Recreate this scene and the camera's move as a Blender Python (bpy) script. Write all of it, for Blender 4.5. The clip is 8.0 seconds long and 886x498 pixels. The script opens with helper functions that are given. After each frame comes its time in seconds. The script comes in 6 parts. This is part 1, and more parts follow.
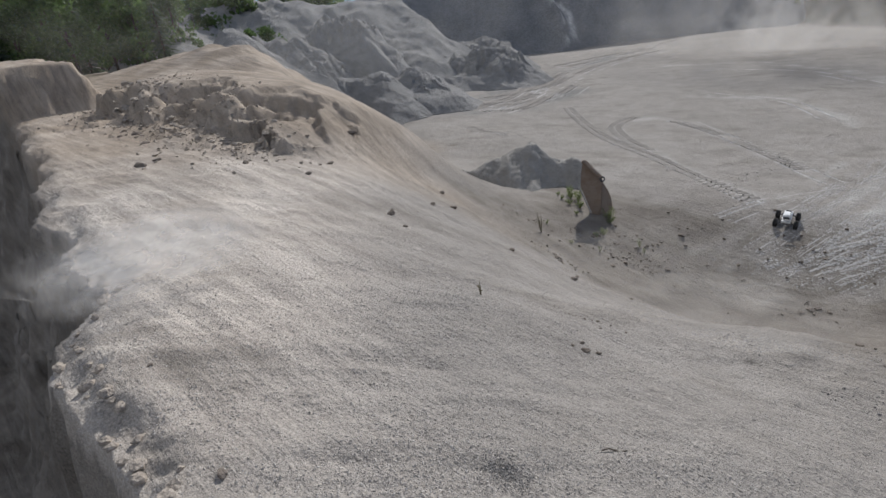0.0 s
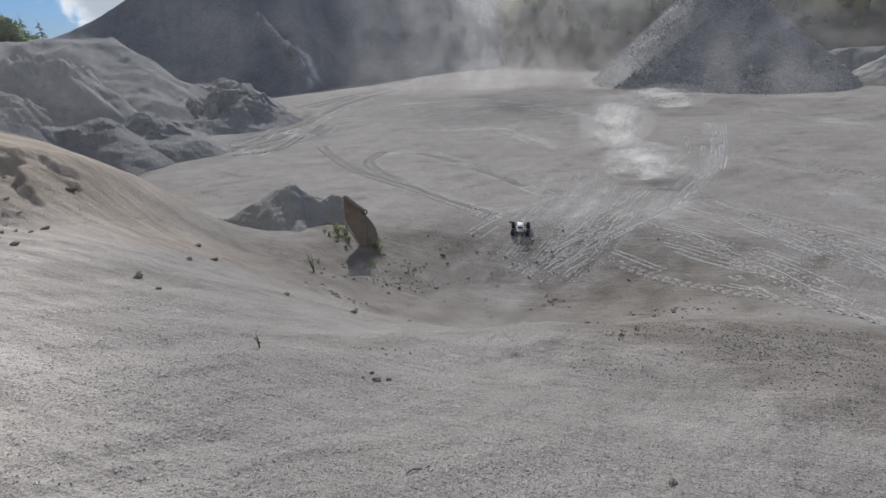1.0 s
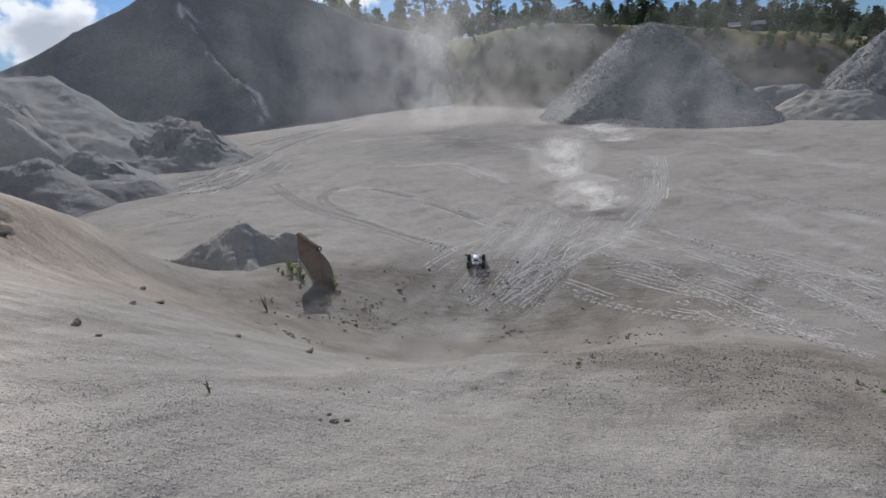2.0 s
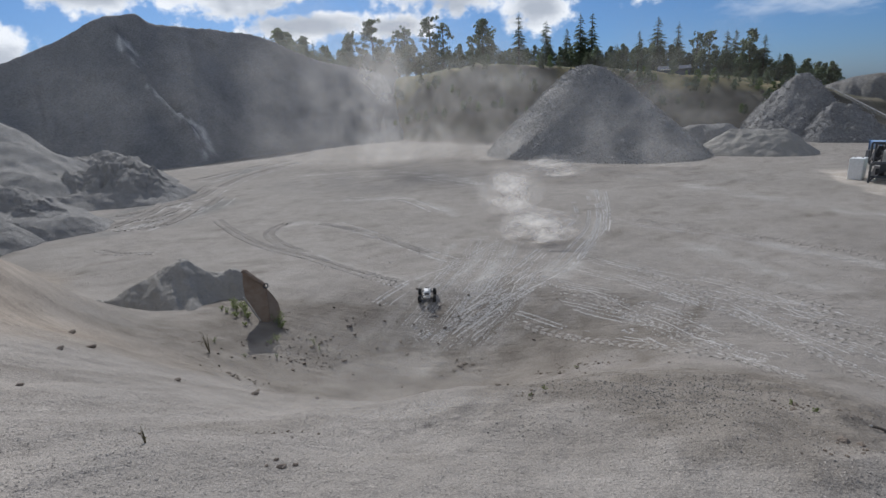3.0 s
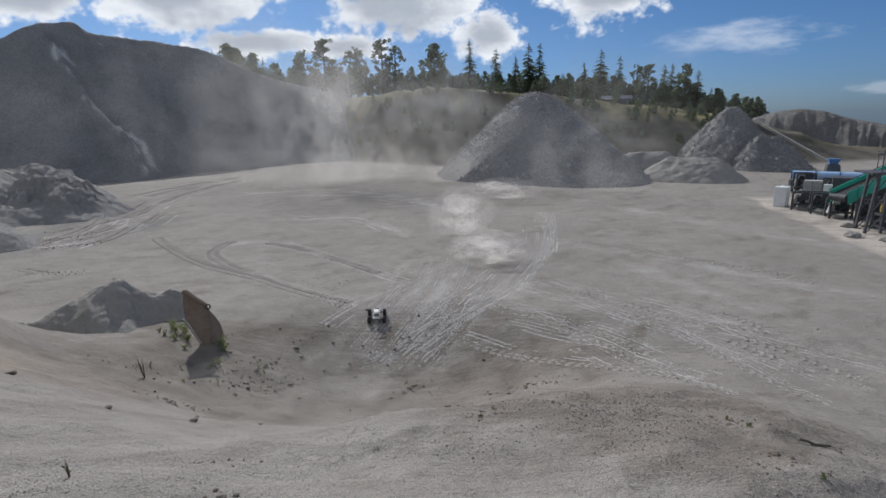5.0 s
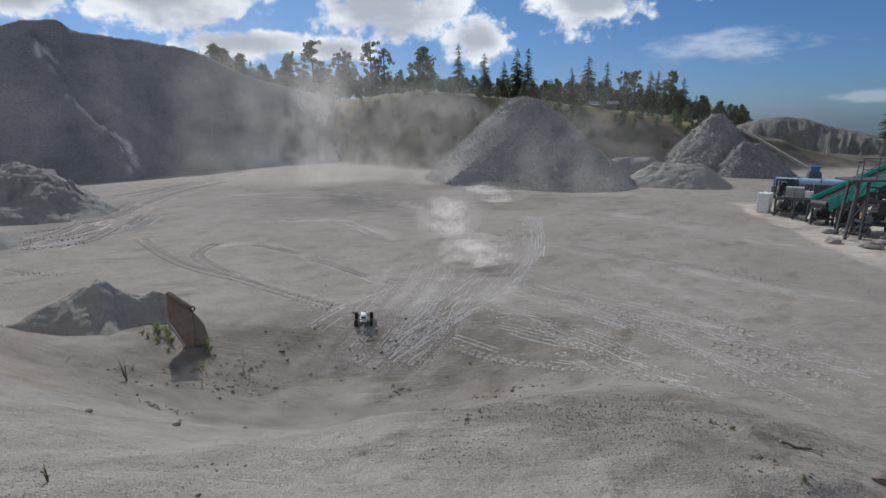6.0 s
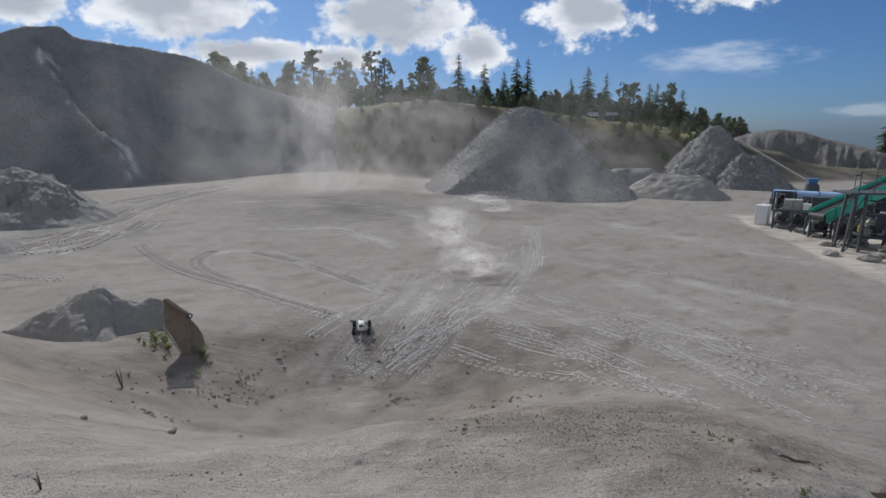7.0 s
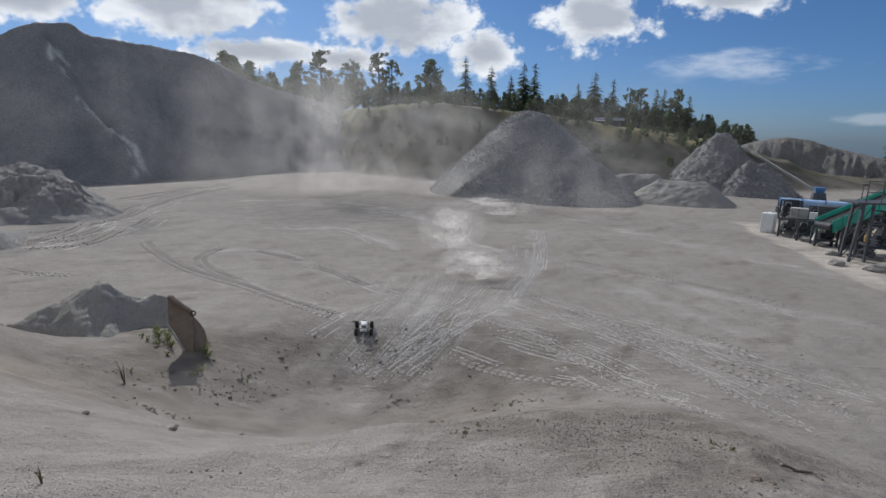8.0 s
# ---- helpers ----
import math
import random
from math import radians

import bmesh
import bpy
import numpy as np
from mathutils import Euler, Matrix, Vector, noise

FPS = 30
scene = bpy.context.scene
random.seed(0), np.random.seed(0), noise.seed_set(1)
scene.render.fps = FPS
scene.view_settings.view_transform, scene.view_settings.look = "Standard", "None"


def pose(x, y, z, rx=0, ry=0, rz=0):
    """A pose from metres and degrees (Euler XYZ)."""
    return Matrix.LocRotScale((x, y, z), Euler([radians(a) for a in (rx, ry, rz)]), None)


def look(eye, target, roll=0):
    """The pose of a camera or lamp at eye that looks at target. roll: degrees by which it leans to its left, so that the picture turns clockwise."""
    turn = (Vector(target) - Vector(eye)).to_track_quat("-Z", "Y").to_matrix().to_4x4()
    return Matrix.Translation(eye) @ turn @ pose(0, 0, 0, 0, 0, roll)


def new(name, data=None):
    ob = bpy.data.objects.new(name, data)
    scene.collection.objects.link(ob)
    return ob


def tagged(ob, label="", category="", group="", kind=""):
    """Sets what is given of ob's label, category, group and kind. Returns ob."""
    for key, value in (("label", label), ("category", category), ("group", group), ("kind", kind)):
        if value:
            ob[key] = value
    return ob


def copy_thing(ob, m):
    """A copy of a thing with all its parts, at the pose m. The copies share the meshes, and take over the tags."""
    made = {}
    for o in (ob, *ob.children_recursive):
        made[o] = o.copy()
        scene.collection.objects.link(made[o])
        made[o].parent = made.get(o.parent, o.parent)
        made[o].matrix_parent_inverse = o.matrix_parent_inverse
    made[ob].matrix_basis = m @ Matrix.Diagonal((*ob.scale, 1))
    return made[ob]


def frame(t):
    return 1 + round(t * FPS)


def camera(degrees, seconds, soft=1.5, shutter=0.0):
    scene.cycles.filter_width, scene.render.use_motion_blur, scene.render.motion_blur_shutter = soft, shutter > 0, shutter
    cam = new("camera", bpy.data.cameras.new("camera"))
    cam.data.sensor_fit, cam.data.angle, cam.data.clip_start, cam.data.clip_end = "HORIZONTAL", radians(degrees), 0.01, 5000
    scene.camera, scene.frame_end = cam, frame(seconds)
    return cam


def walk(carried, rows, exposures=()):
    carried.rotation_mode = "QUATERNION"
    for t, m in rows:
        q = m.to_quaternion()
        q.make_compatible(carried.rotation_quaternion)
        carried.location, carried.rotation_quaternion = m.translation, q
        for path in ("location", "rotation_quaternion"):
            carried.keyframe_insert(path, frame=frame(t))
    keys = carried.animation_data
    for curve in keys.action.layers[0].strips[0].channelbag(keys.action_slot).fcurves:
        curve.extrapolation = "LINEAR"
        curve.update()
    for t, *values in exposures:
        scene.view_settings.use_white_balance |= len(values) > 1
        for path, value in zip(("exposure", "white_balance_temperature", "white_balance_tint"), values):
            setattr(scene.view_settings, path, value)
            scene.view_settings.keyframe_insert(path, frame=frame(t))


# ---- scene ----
SUN_AZ, SUN_EL = -25.0, 34.0   # degrees: clockwise from +y, above the horizon
cam = camera(80.0, 8.0, soft=1.5)
PATH = [
    (0.0, 0.0, 0.0, 5.0, 65.50, 5.27, 42.66),
    (0.1, 0.0, 0.0, 5.0, 65.10, 4.55, 36.60),
    (0.2, 0.0, 0.0, 5.0, 65.25, 3.90, 32.50),
    (0.3, 0.0, 0.0, 5.0, 65.42, 3.45, 28.85),
    (0.5, 0.0, 0.0, 5.0, 65.74, 3.32, 22.77),
    (1.0, 0.0, 0.0, 5.0, 67.42, 3.77, 16.77),
    (1.5, 0.0, 0.0, 5.0, 68.64, 3.86, 14.46),
    (2.0, 0.0, 0.0, 5.0, 70.80, 3.65, 11.73),
    (3.5, 0.0, 0.0, 5.0, 74.98, 2.06, 4.50),
    (4.0, 0.0, 0.0, 5.0, 75.33, 0.96, 3.45),
    (4.5, 0.0, 0.0, 5.0, 75.65, 1.24, 2.07),
    (5.0, 0.0, 0.0, 5.0, 76.20, 1.22, 1.24),
    (6.5, 0.0, 0.0, 5.0, 76.92, 0.29, -0.27),
    (7.0, 0.0, 0.0, 5.0, 77.50, 0.00, 0.00),
    (7.5, 0.0, 0.0, 5.0, 77.45, -0.17, 0.05),
    (8.0, 0.0, 0.0, 5.0, 77.74, -0.95, 0.64),
]
walk(cam, [(t, pose(*p)) for t, *p in PATH], exposures=[(0.0, 0.21, 6050.0, 10.0), (0.5, 0.12, 5950.0, 10.0), (1.0, 0.16, 5900.0, 10.0), (2.0, 0.17, 5900.0, 10.0), (3.5, 0.08, 5950.0, 10.0), (8.0, 0.07, 6000.0, 10.0)])

# ---- sky and sun ----
def sky_world():
    """Blue sky with cumulus: a few clouds where they stand, and broken cloud over the rest of the sky."""
    world = bpy.data.worlds.new("sky")
    scene.world = world
    world.use_nodes = True
    nt = world.node_tree
    nt.nodes.clear()
    N, L = nt.nodes.new, nt.links.new

    def put(v, socket):
        if isinstance(v, (int, float)):
            socket.default_value = v
        else:
            L(v, socket)

    def calc(op, a, b=0.0, c=0.0):
        n = N("ShaderNodeMath")
        n.operation = op
        for v, s in zip((a, b, c), n.inputs):
            put(v, s)
        return n.outputs[0]

    def step(v, lo, hi, to=1.0):
        n = N("ShaderNodeMapRange")
        n.interpolation_type = "SMOOTHSTEP"
        n.inputs["From Min"].default_value, n.inputs["From Max"].default_value, n.inputs["To Max"].default_value = lo, hi, to
        L(v, n.inputs["Value"])
        return n.outputs["Result"]

    co = N("ShaderNodeTexCoord")
    xyz = N("ShaderNodeSeparateXYZ")
    L(co.outputs["Generated"], xyz.inputs[0])
    az = calc("MULTIPLY", calc("ARCTAN2", xyz.outputs[0], xyz.outputs[1]), 57.2958)
    el = calc("MULTIPLY", calc("ARCSINE", xyz.outputs[2]), 57.2958)

    def noi(scale, detail, rough, stretch=1.0):
        m = N("ShaderNodeMapping")
        m.inputs["Scale"].default_value = (1, 1, stretch)
        L(co.outputs["Generated"], m.inputs["Vector"])
        n = N("ShaderNodeTexNoise")
        n.inputs["Scale"].default_value, n.inputs["Detail"].default_value, n.inputs["Roughness"].default_value = scale, detail, rough
        L(m.outputs[0], n.inputs["Vector"])
        return n.outputs["Fac"]

    def cloud(a, e, w, h):
        u, v = calc("DIVIDE", calc("SUBTRACT", az, a), w), calc("DIVIDE", calc("SUBTRACT", el, e), h)
        return calc("SUBTRACT", 1.0, calc("SQRT", calc("ADD", calc("MULTIPLY", u, u), calc("MULTIPLY", v, v))))

    puff = calc("MULTIPLY", calc("SUBTRACT", noi(20.0, 9.0, 0.6, 1.3), 0.5), 2.5)
    thick = None
    for a, e, w, h in ((-25.5, 11.2, 8.5, 4.0), (-20.0, 7.6, 8.0, 1.5), (-10.5, 7.3, 5.0, 1.3), (-5.0, 11.0, 7.5, 3.9), (3.2, 8.0, 4.2, 2.3), (14.6, 11.4, 5.6, 3.2), (26.0, 12.8, 6.0, 2.2), (-37.5, 10.6, 5.5, 2.6), (-46.5, 4.6, 5.0, 3.2), (-10.0, 15.5, 12.0, 2.5)):
        d = cloud(a, e, w, h)
        thick = d if thick is None else calc("MAXIMUM", thick, d)
    high = calc("MULTIPLY", calc("SUBTRACT", noi(3.2, 3.0, 0.5), 0.50), 6.0)
    high = calc("ADD", high, calc("MULTIPLY", calc("SUBTRACT", step(el, 14.0, 22.0), 1.0), 6.0))
    back = calc("MULTIPLY", calc("SUBTRACT", noi(4.2, 3.0, 0.5), 0.47), 6.0)
    back = calc("ADD", back, calc("MULTIPLY", calc("SUBTRACT", step(calc("ABSOLUTE", az), 60.0, 80.0), 1.0), 6.0))
    thick = calc("MAXIMUM", thick, calc("MAXIMUM", high, back))
    dens = calc("ADD", thick, puff)
    cover = step(dens, -0.05, 0.42)
    wisp = calc("ADD", cloud(26.3, 6.5, 8.5, 1.7), calc("MULTIPLY", calc("SUBTRACT", noi(16.0, 6.0, 0.6, 3.5), 0.5), 2.2))
    wisp2 = calc("ADD", cloud(37.5, 1.8, 3.5, 0.8), calc("MULTIPLY", calc("SUBTRACT", noi(16.0, 6.0, 0.6, 3.5), 0.5), 2.2))
    veil = calc("MAXIMUM", step(wisp, 0.0, 1.1, 0.40), step(wisp2, 0.0, 0.9, 0.22))

    sky = N("ShaderNodeTexSky")
    sky.sky_type, sky.sun_disc = "NISHITA", False
    sky.sun_elevation, sky.sun_rotation = radians(SUN_EL), radians(SUN_AZ)
    sky.air_density, sky.dust_density, sky.ozone_density = 1.0, 0.5, 3.0
    blue = N("ShaderNodeMix")
    blue.data_type, blue.blend_type = "RGBA", "MULTIPLY"
    blue.inputs["Factor"].default_value = 1.0
    L(sky.outputs[0], blue.inputs[6])
    tint = N("ShaderNodeMix")
    tint.data_type = "RGBA"
    L(step(el, -2.0, 12.0), tint.inputs["Factor"])
    tint.inputs[6].default_value, tint.inputs[7].default_value = (0.40, 0.575, 0.95, 1), (0.42, 0.59, 0.82, 1)
    L(tint.outputs[2], blue.inputs[7])
    shade = N("ShaderNodeMix")
    shade.data_type = "RGBA"
    L(step(calc("ADD", calc("ADD", dens, calc("MULTIPLY", puff, -0.75)), calc("MULTIPLY", noi(11.0, 5.0, 0.55, 2.2), 1.3)), 0.72, 1.45), shade.inputs["Factor"])
    shade.inputs[6].default_value, shade.inputs[7].default_value = (12.5, 12.4, 12.2, 1), (6.2, 6.5, 7.0, 1)
    both = N("ShaderNodeMix")
    both.data_type = "RGBA"
    L(calc("MAXIMUM", cover, veil), both.inputs["Factor"])
    L(blue.outputs[2], both.inputs[6])
    L(shade.outputs[2], both.inputs[7])
    bg = N("ShaderNodeBackground")
    bg.inputs["Strength"].default_value = 0.07
    out = N("ShaderNodeOutputWorld")
    L(both.outputs[2], bg.inputs["Color"])
    L(bg.outputs[0], out.inputs["Surface"])


sky_world()
sun = new("sun", bpy.data.lights.new("sun", "SUN"))
sun.data.energy, sun.data.angle, sun.data.color = 3.8, radians(0.53), (1.0, 0.95, 0.88)
sun_way = Vector((math.sin(radians(SUN_AZ)) * math.cos(radians(SUN_EL)), math.cos(radians(SUN_AZ)) * math.cos(radians(SUN_EL)), math.sin(radians(SUN_EL))))
sun.matrix_world = look(sun_way * 100, (0, 0, 0))


# ---- materials ----
def mat(name, base, rough=0.9, metal=0.0):
    m = bpy.data.materials.new(name)
    m.use_nodes = True
    b = m.node_tree.nodes["Principled BSDF"]
    b.inputs["Base Color"].default_value = (*base, 1)
    b.inputs["Roughness"].default_value = rough
    b.inputs["Metallic"].default_value = metal
    b.inputs["Specular IOR Level"].default_value = 0.25
    return m


def earth(name, a, b, c, scale=1.0, bump=0.04, speck=0.5, fine=60.0):
    """Dry mineral ground: three tones mixed at metre, decimetre and grain size, with grain relief."""
    m = mat(name, a, 0.95)
    nt = m.node_tree
    N, L = nt.nodes.new, nt.links.new
    bsdf = nt.nodes["Principled BSDF"]
    bsdf.inputs["Specular IOR Level"].default_value = 0.1
    co = N("ShaderNodeTexCoord")
    def noi(s, detail=6.0, rough=0.6):
        n = N("ShaderNodeTexNoise")
        n.inputs["Scale"].default_value, n.inputs["Detail"].default_value, n.inputs["Roughness"].default_value = s, detail, rough
        L(co.outputs["Object"], n.inputs["Vector"])
        return n.outputs["Fac"]
    def ramp(f, lo, hi):
        r = N("ShaderNodeMapRange")
        r.inputs["From Min"].default_value, r.inputs["From Max"].default_value = lo, hi
        L(f, r.inputs["Value"])
        return r.outputs["Result"]
    def mix(f, p, q, how="MIX"):
        x = N("ShaderNodeMix")
        x.data_type, x.blend_type = "RGBA", how
        L(f, x.inputs["Factor"]) if not isinstance(f, float) else setattr(x.inputs["Factor"], "default_value", f)
        for s, v in ((6, p), (7, q)):
            if isinstance(v, tuple):
                x.inputs[s].default_value = (*v, 1)
            else:
                L(v, x.inputs[s])
        return x.outputs[2]
    col = mix(ramp(noi(0.25 * scale), 0.35, 0.65), a, b)
    col = mix(ramp(noi(1.9 * scale, 8.0, 0.7), 0.42, 0.72), col, c)
    grain = ramp(noi(fine, 3.0, 0.8), 0.3, 0.7)
    dark = N("ShaderNodeMapRange")
    dark.inputs["To Min"].default_value, dark.inputs["To Max"].default_value = 1.0 - speck, 1.0 + speck * 0.4
    L(grain, dark.inputs["Value"])
    hs = N("ShaderNodeHueSaturation")
    L(dark.outputs["Result"], hs.inputs["Value"])
    L(col, hs.inputs["Color"])
    L(hs.outputs["Color"], bsdf.inputs["Base Color"])
    bp = N("ShaderNodeBump")
    bp.inputs["Strength"].default_value, bp.inputs["Distance"].default_value = 1.0, bump
    add = N("ShaderNodeMath")
    add.operation = "MULTIPLY_ADD"
    add.inputs[1].default_value = 0.35
    L(noi(fine * 0.4, 4.0, 0.7), add.inputs[0])
    L(noi(6.0, 6.0, 0.7), add.inputs[2])
    L(add.outputs[0], bp.inputs["Height"])
    L(bp.outputs["Normal"], bsdf.inputs["Normal"])
    return m


def zoned_ground():
    """The quarry floor, with sand on the plateau, soil on the face, turf above it, stony patches and shade painted on
    the cliff drop, laid out by the ground's own zones.
    """
    m = earth("quarry_ground", (0.285, 0.26, 0.231), (0.345, 0.316, 0.282), (0.25, 0.227, 0.201), 0.8, 0.034, 0.45, 70.0)
    nt = m.node_tree
    N, L = nt.nodes.new, nt.links.new
    bsdf = nt.nodes["Principled BSDF"]
    hs = bsdf.inputs["Base Color"].links[0].from_node
    at = N("ShaderNodeAttribute")
    at.attribute_name = "zone"
    sep = N("ShaderNodeSeparateColor")
    L(at.outputs["Color"], sep.inputs[0])
    co = N("ShaderNodeTexCoord")
    def noi(scale, detail=5.0):
        n = N("ShaderNodeTexNoise")
        n.inputs["Scale"].default_value, n.inputs["Detail"].default_value = scale, detail
        L(co.outputs["Object"], n.inputs["Vector"])
        return n.outputs["Fac"]
    def tint(col, channel, p, q, scale):
        two = N("ShaderNodeMix")
        two.data_type = "RGBA"
        r = N("ShaderNodeMapRange")
        r.inputs["From Min"].default_value, r.inputs["From Max"].default_value = 0.38, 0.62
        L(noi(scale), r.inputs["Value"])
        L(r.outputs[0], two.inputs["Factor"])
        two.inputs[6].default_value, two.inputs[7].default_value = (*p, 1), (*q, 1)
        x = N("ShaderNodeMix")
        x.data_type = "RGBA"
        L(channel, x.inputs["Factor"])
        L(col, x.inputs[6])
        L(two.outputs[2], x.inputs[7])
        return x.outputs[2]
    old = hs.inputs["Color"].links[0].from_socket
    col = tint(old, sep.outputs["Blue"], (0.47, 0.415, 0.355), (0.56, 0.50, 0.432), 0.9)
    # dark tone: stony and brown ground, plus painted shade on the cliff drop
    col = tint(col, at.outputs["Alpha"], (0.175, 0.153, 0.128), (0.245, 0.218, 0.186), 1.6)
    col = tint(col, sep.outputs["Red"], (0.085, 0.078, 0.063), (0.155, 0.14, 0.117), 0.45)
    col = tint(col, sep.outputs["Green"], (0.11, 0.108, 0.052), (0.25, 0.212, 0.12), 0.5)
    at2 = N("ShaderNodeAttribute")
    at2.attribute_name = "dusting"
    sep2 = N("ShaderNodeSeparateColor")
    L(at2.outputs["Color"], sep2.inputs[0])
    col = tint(col, sep2.outputs["Green"], (0.19, 0.18, 0.165), (0.25, 0.235, 0.215), 2.0)
    col = tint(col, sep2.outputs["Red"], (0.345, 0.322, 0.29), (0.41, 0.384, 0.35), 1.5)
    col = tint(col, sep2.outputs["Blue"], (0.33, 0.27, 0.208), (0.44, 0.37, 0.297), 0.7)
    L(col, hs.inputs["Color"])
    # gravel: loose grains of two sizes, some darker, standing out of the sand
    def grains(scale, share):
        v = N("ShaderNodeTexVoronoi")
        v.inputs["Scale"].default_value = scale
        L(co.outputs["Object"], v.inputs["Vector"])
        s1 = N("ShaderNodeSeparateColor")
        L(v.outputs["Color"], s1.inputs[0])
        pick = N("ShaderNodeMath")
        pick.operation = "LESS_THAN"
        pick.inputs[1].default_value = share
        L(s1.outputs[0], pick.inputs[0])
        dome = N("ShaderNodeMapRange")
        dome.inputs["From Min"].default_value, dome.inputs["From Max"].default_value = 0.0, 0.45
        dome.inputs["To Min"].default_value, dome.inputs["To Max"].default_value = 1.0, 0.0
        L(v.outputs["Distance"], dome.inputs["Value"])
        h = N("ShaderNodeMath")
        h.operation = "MULTIPLY"
        L(dome.outputs[0], h.inputs[0])
        L(pick.outputs[0], h.inputs[1])
        return h.outputs[0], s1.outputs[1]
    old_bump = bsdf.inputs["Normal"].links[0].from_node
    last_normal = old_bump.outputs["Normal"]
    value = hs.inputs["Value"].links[0].from_socket
    where = N("ShaderNodeMapRange")
    where.inputs["From Min"].default_value, where.inputs["From Max"].default_value, where.inputs["To Min"].default_value = 0.42, 0.60, 0.15
    L(noi(0.9, 8.0), where.inputs["Value"])
    patchy = where.outputs[0]
    for scale, share, high in ((34.0, 0.32, 0.011), (85.0, 0.5, 0.006), (9.0, 0.07, 0.018)):
        h, tone = grains(scale, share)
        thin = N("ShaderNodeMath")
        thin.operation = "MULTIPLY"
        L(h, thin.inputs[0])
        L(patchy, thin.inputs[1])
        h = thin.outputs[0]
        bp = N("ShaderNodeBump")
        bp.inputs["Strength"].default_value, bp.inputs["Distance"].default_value = 0.8, high
        L(h, bp.inputs["Height"])
        L(last_normal, bp.inputs["Normal"])
        last_normal = bp.outputs["Normal"]
        own = N("ShaderNodeMapRange")
        own.inputs["To Min"].default_value, own.inputs["To Max"].default_value = -0.40, 0.38
        L(tone, own.inputs["Value"])
        mul = N("ShaderNodeMath")
        mul.operation = "MULTIPLY_ADD"
        L(h, mul.inputs[0])
        L(own.outputs[0], mul.inputs[1])
        L(value, mul.inputs[2])
        value = mul.outputs[0]
    # scraped and wind-drawn lines
    turned = N("ShaderNodeMapping")
    turned.inputs["Rotation"].default_value = (0, 0, radians(-38))
    turned.inputs["Scale"].default_value = (0.35, 4.5, 1.0)
    L(co.outputs["Object"], turned.inputs["Vector"])
    lines = N("ShaderNodeTexNoise")
    lines.inputs["Scale"].default_value, lines.inputs["Detail"].default_value, lines.inputs["Roughness"].default_value = 1.4, 7.0, 0.65
    L(turned.outputs[0], lines.inputs["Vector"])
    bp = N("ShaderNodeBump")
    bp.inputs["Strength"].default_value, bp.inputs["Distance"].default_value = 0.6, 0.05
    L(lines.outputs["Fac"], bp.inputs["Height"])
    L(last_normal, bp.inputs["Normal"])
    last_normal = bp.outputs["Normal"]
    drawn = N("ShaderNodeMapRange")
    drawn.inputs["From Min"].default_value, drawn.inputs["From Max"].default_value = 0.36, 0.64
    drawn.inputs["To Min"].default_value, drawn.inputs["To Max"].default_value = -0.21, 0.17
    L(lines.outputs["Fac"], drawn.inputs["Value"])
    sandy, more = N("ShaderNodeMath"), N("ShaderNodeMath")
    sandy.operation, more.operation = "MAXIMUM", "MULTIPLY_ADD"
    L(sep.outputs["Blue"], sandy.inputs[0])
    L(sep2.outputs["Blue"], sandy.inputs[1])
    L(drawn.outputs[0], more.inputs[0])
    L(sandy.outputs[0], more.inputs[1])
    L(value, more.inputs[2])
    value = more.outputs[0]
    L(value, hs.inputs["Value"])
    L(last_normal, bsdf.inputs["Normal"])
    return m


def paint(name, base, rough=0.5, metal=0.0, wear=(0.2, 0.17, 0.14), amount=0.35, scale=3.0):
    """Painted or plain metal and concrete with dust and worn patches."""
    m = mat(name, base, rough, metal)
    nt = m.node_tree
    N, L = nt.nodes.new, nt.links.new
    bsdf = nt.nodes["Principled BSDF"]
    co = N("ShaderNodeTexCoord")
    n = N("ShaderNodeTexNoise")
    n.inputs["Scale"].default_value, n.inputs["Detail"].default_value, n.inputs["Roughness"].default_value = scale, 8.0, 0.7
    L(co.outputs["Object"], n.inputs["Vector"])
    r = N("ShaderNodeMapRange")
    r.inputs["From Min"].default_value, r.inputs["From Max"].default_value, r.inputs["To Max"].default_value = 0.42, 0.72, amount
    L(n.outputs["Fac"], r.inputs["Value"])
    x = N("ShaderNodeMix")
    x.data_type = "RGBA"
    L(r.outputs[0], x.inputs["Factor"])
    x.inputs[6].default_value, x.inputs[7].default_value = (*base, 1), (*wear, 1)
    L(x.outputs[2], bsdf.inputs["Base Color"])
    bp = N("ShaderNodeBump")
    bp.inputs["Strength"].default_value, bp.inputs["Distance"].default_value = 0.4, 0.01
    L(n.outputs["Fac"], bp.inputs["Height"])
    L(bp.outputs["Normal"], bsdf.inputs["Normal"])
    return m


def leafy(name, a, b, scale=1.5):
    """Leaves: two greens mixed leaf by leaf, letting some light through."""
    m = mat(name, a, 0.65)
    nt = m.node_tree
    N, L = nt.nodes.new, nt.links.new
    bsdf = nt.nodes["Principled BSDF"]
    geo = N("ShaderNodeNewGeometry")
    x = N("ShaderNodeMix")
    x.data_type = "RGBA"
    L(geo.outputs["Random Per Island"], x.inputs["Factor"])
    x.inputs[6].default_value, x.inputs[7].default_value = (*a, 1), (*b, 1)
    L(x.outputs[2], bsdf.inputs["Base Color"])
    tr = N("ShaderNodeBsdfTranslucent")
    L(x.outputs[2], tr.inputs["Color"])
    mx = N("ShaderNodeMixShader")
    mx.inputs[0].default_value = 0.45
    L(bsdf.outputs[0], mx.inputs[1])
    L(tr.outputs[0], mx.inputs[2])
    L(mx.outputs[0], nt.nodes["Material Output"].inputs["Surface"])
    return m


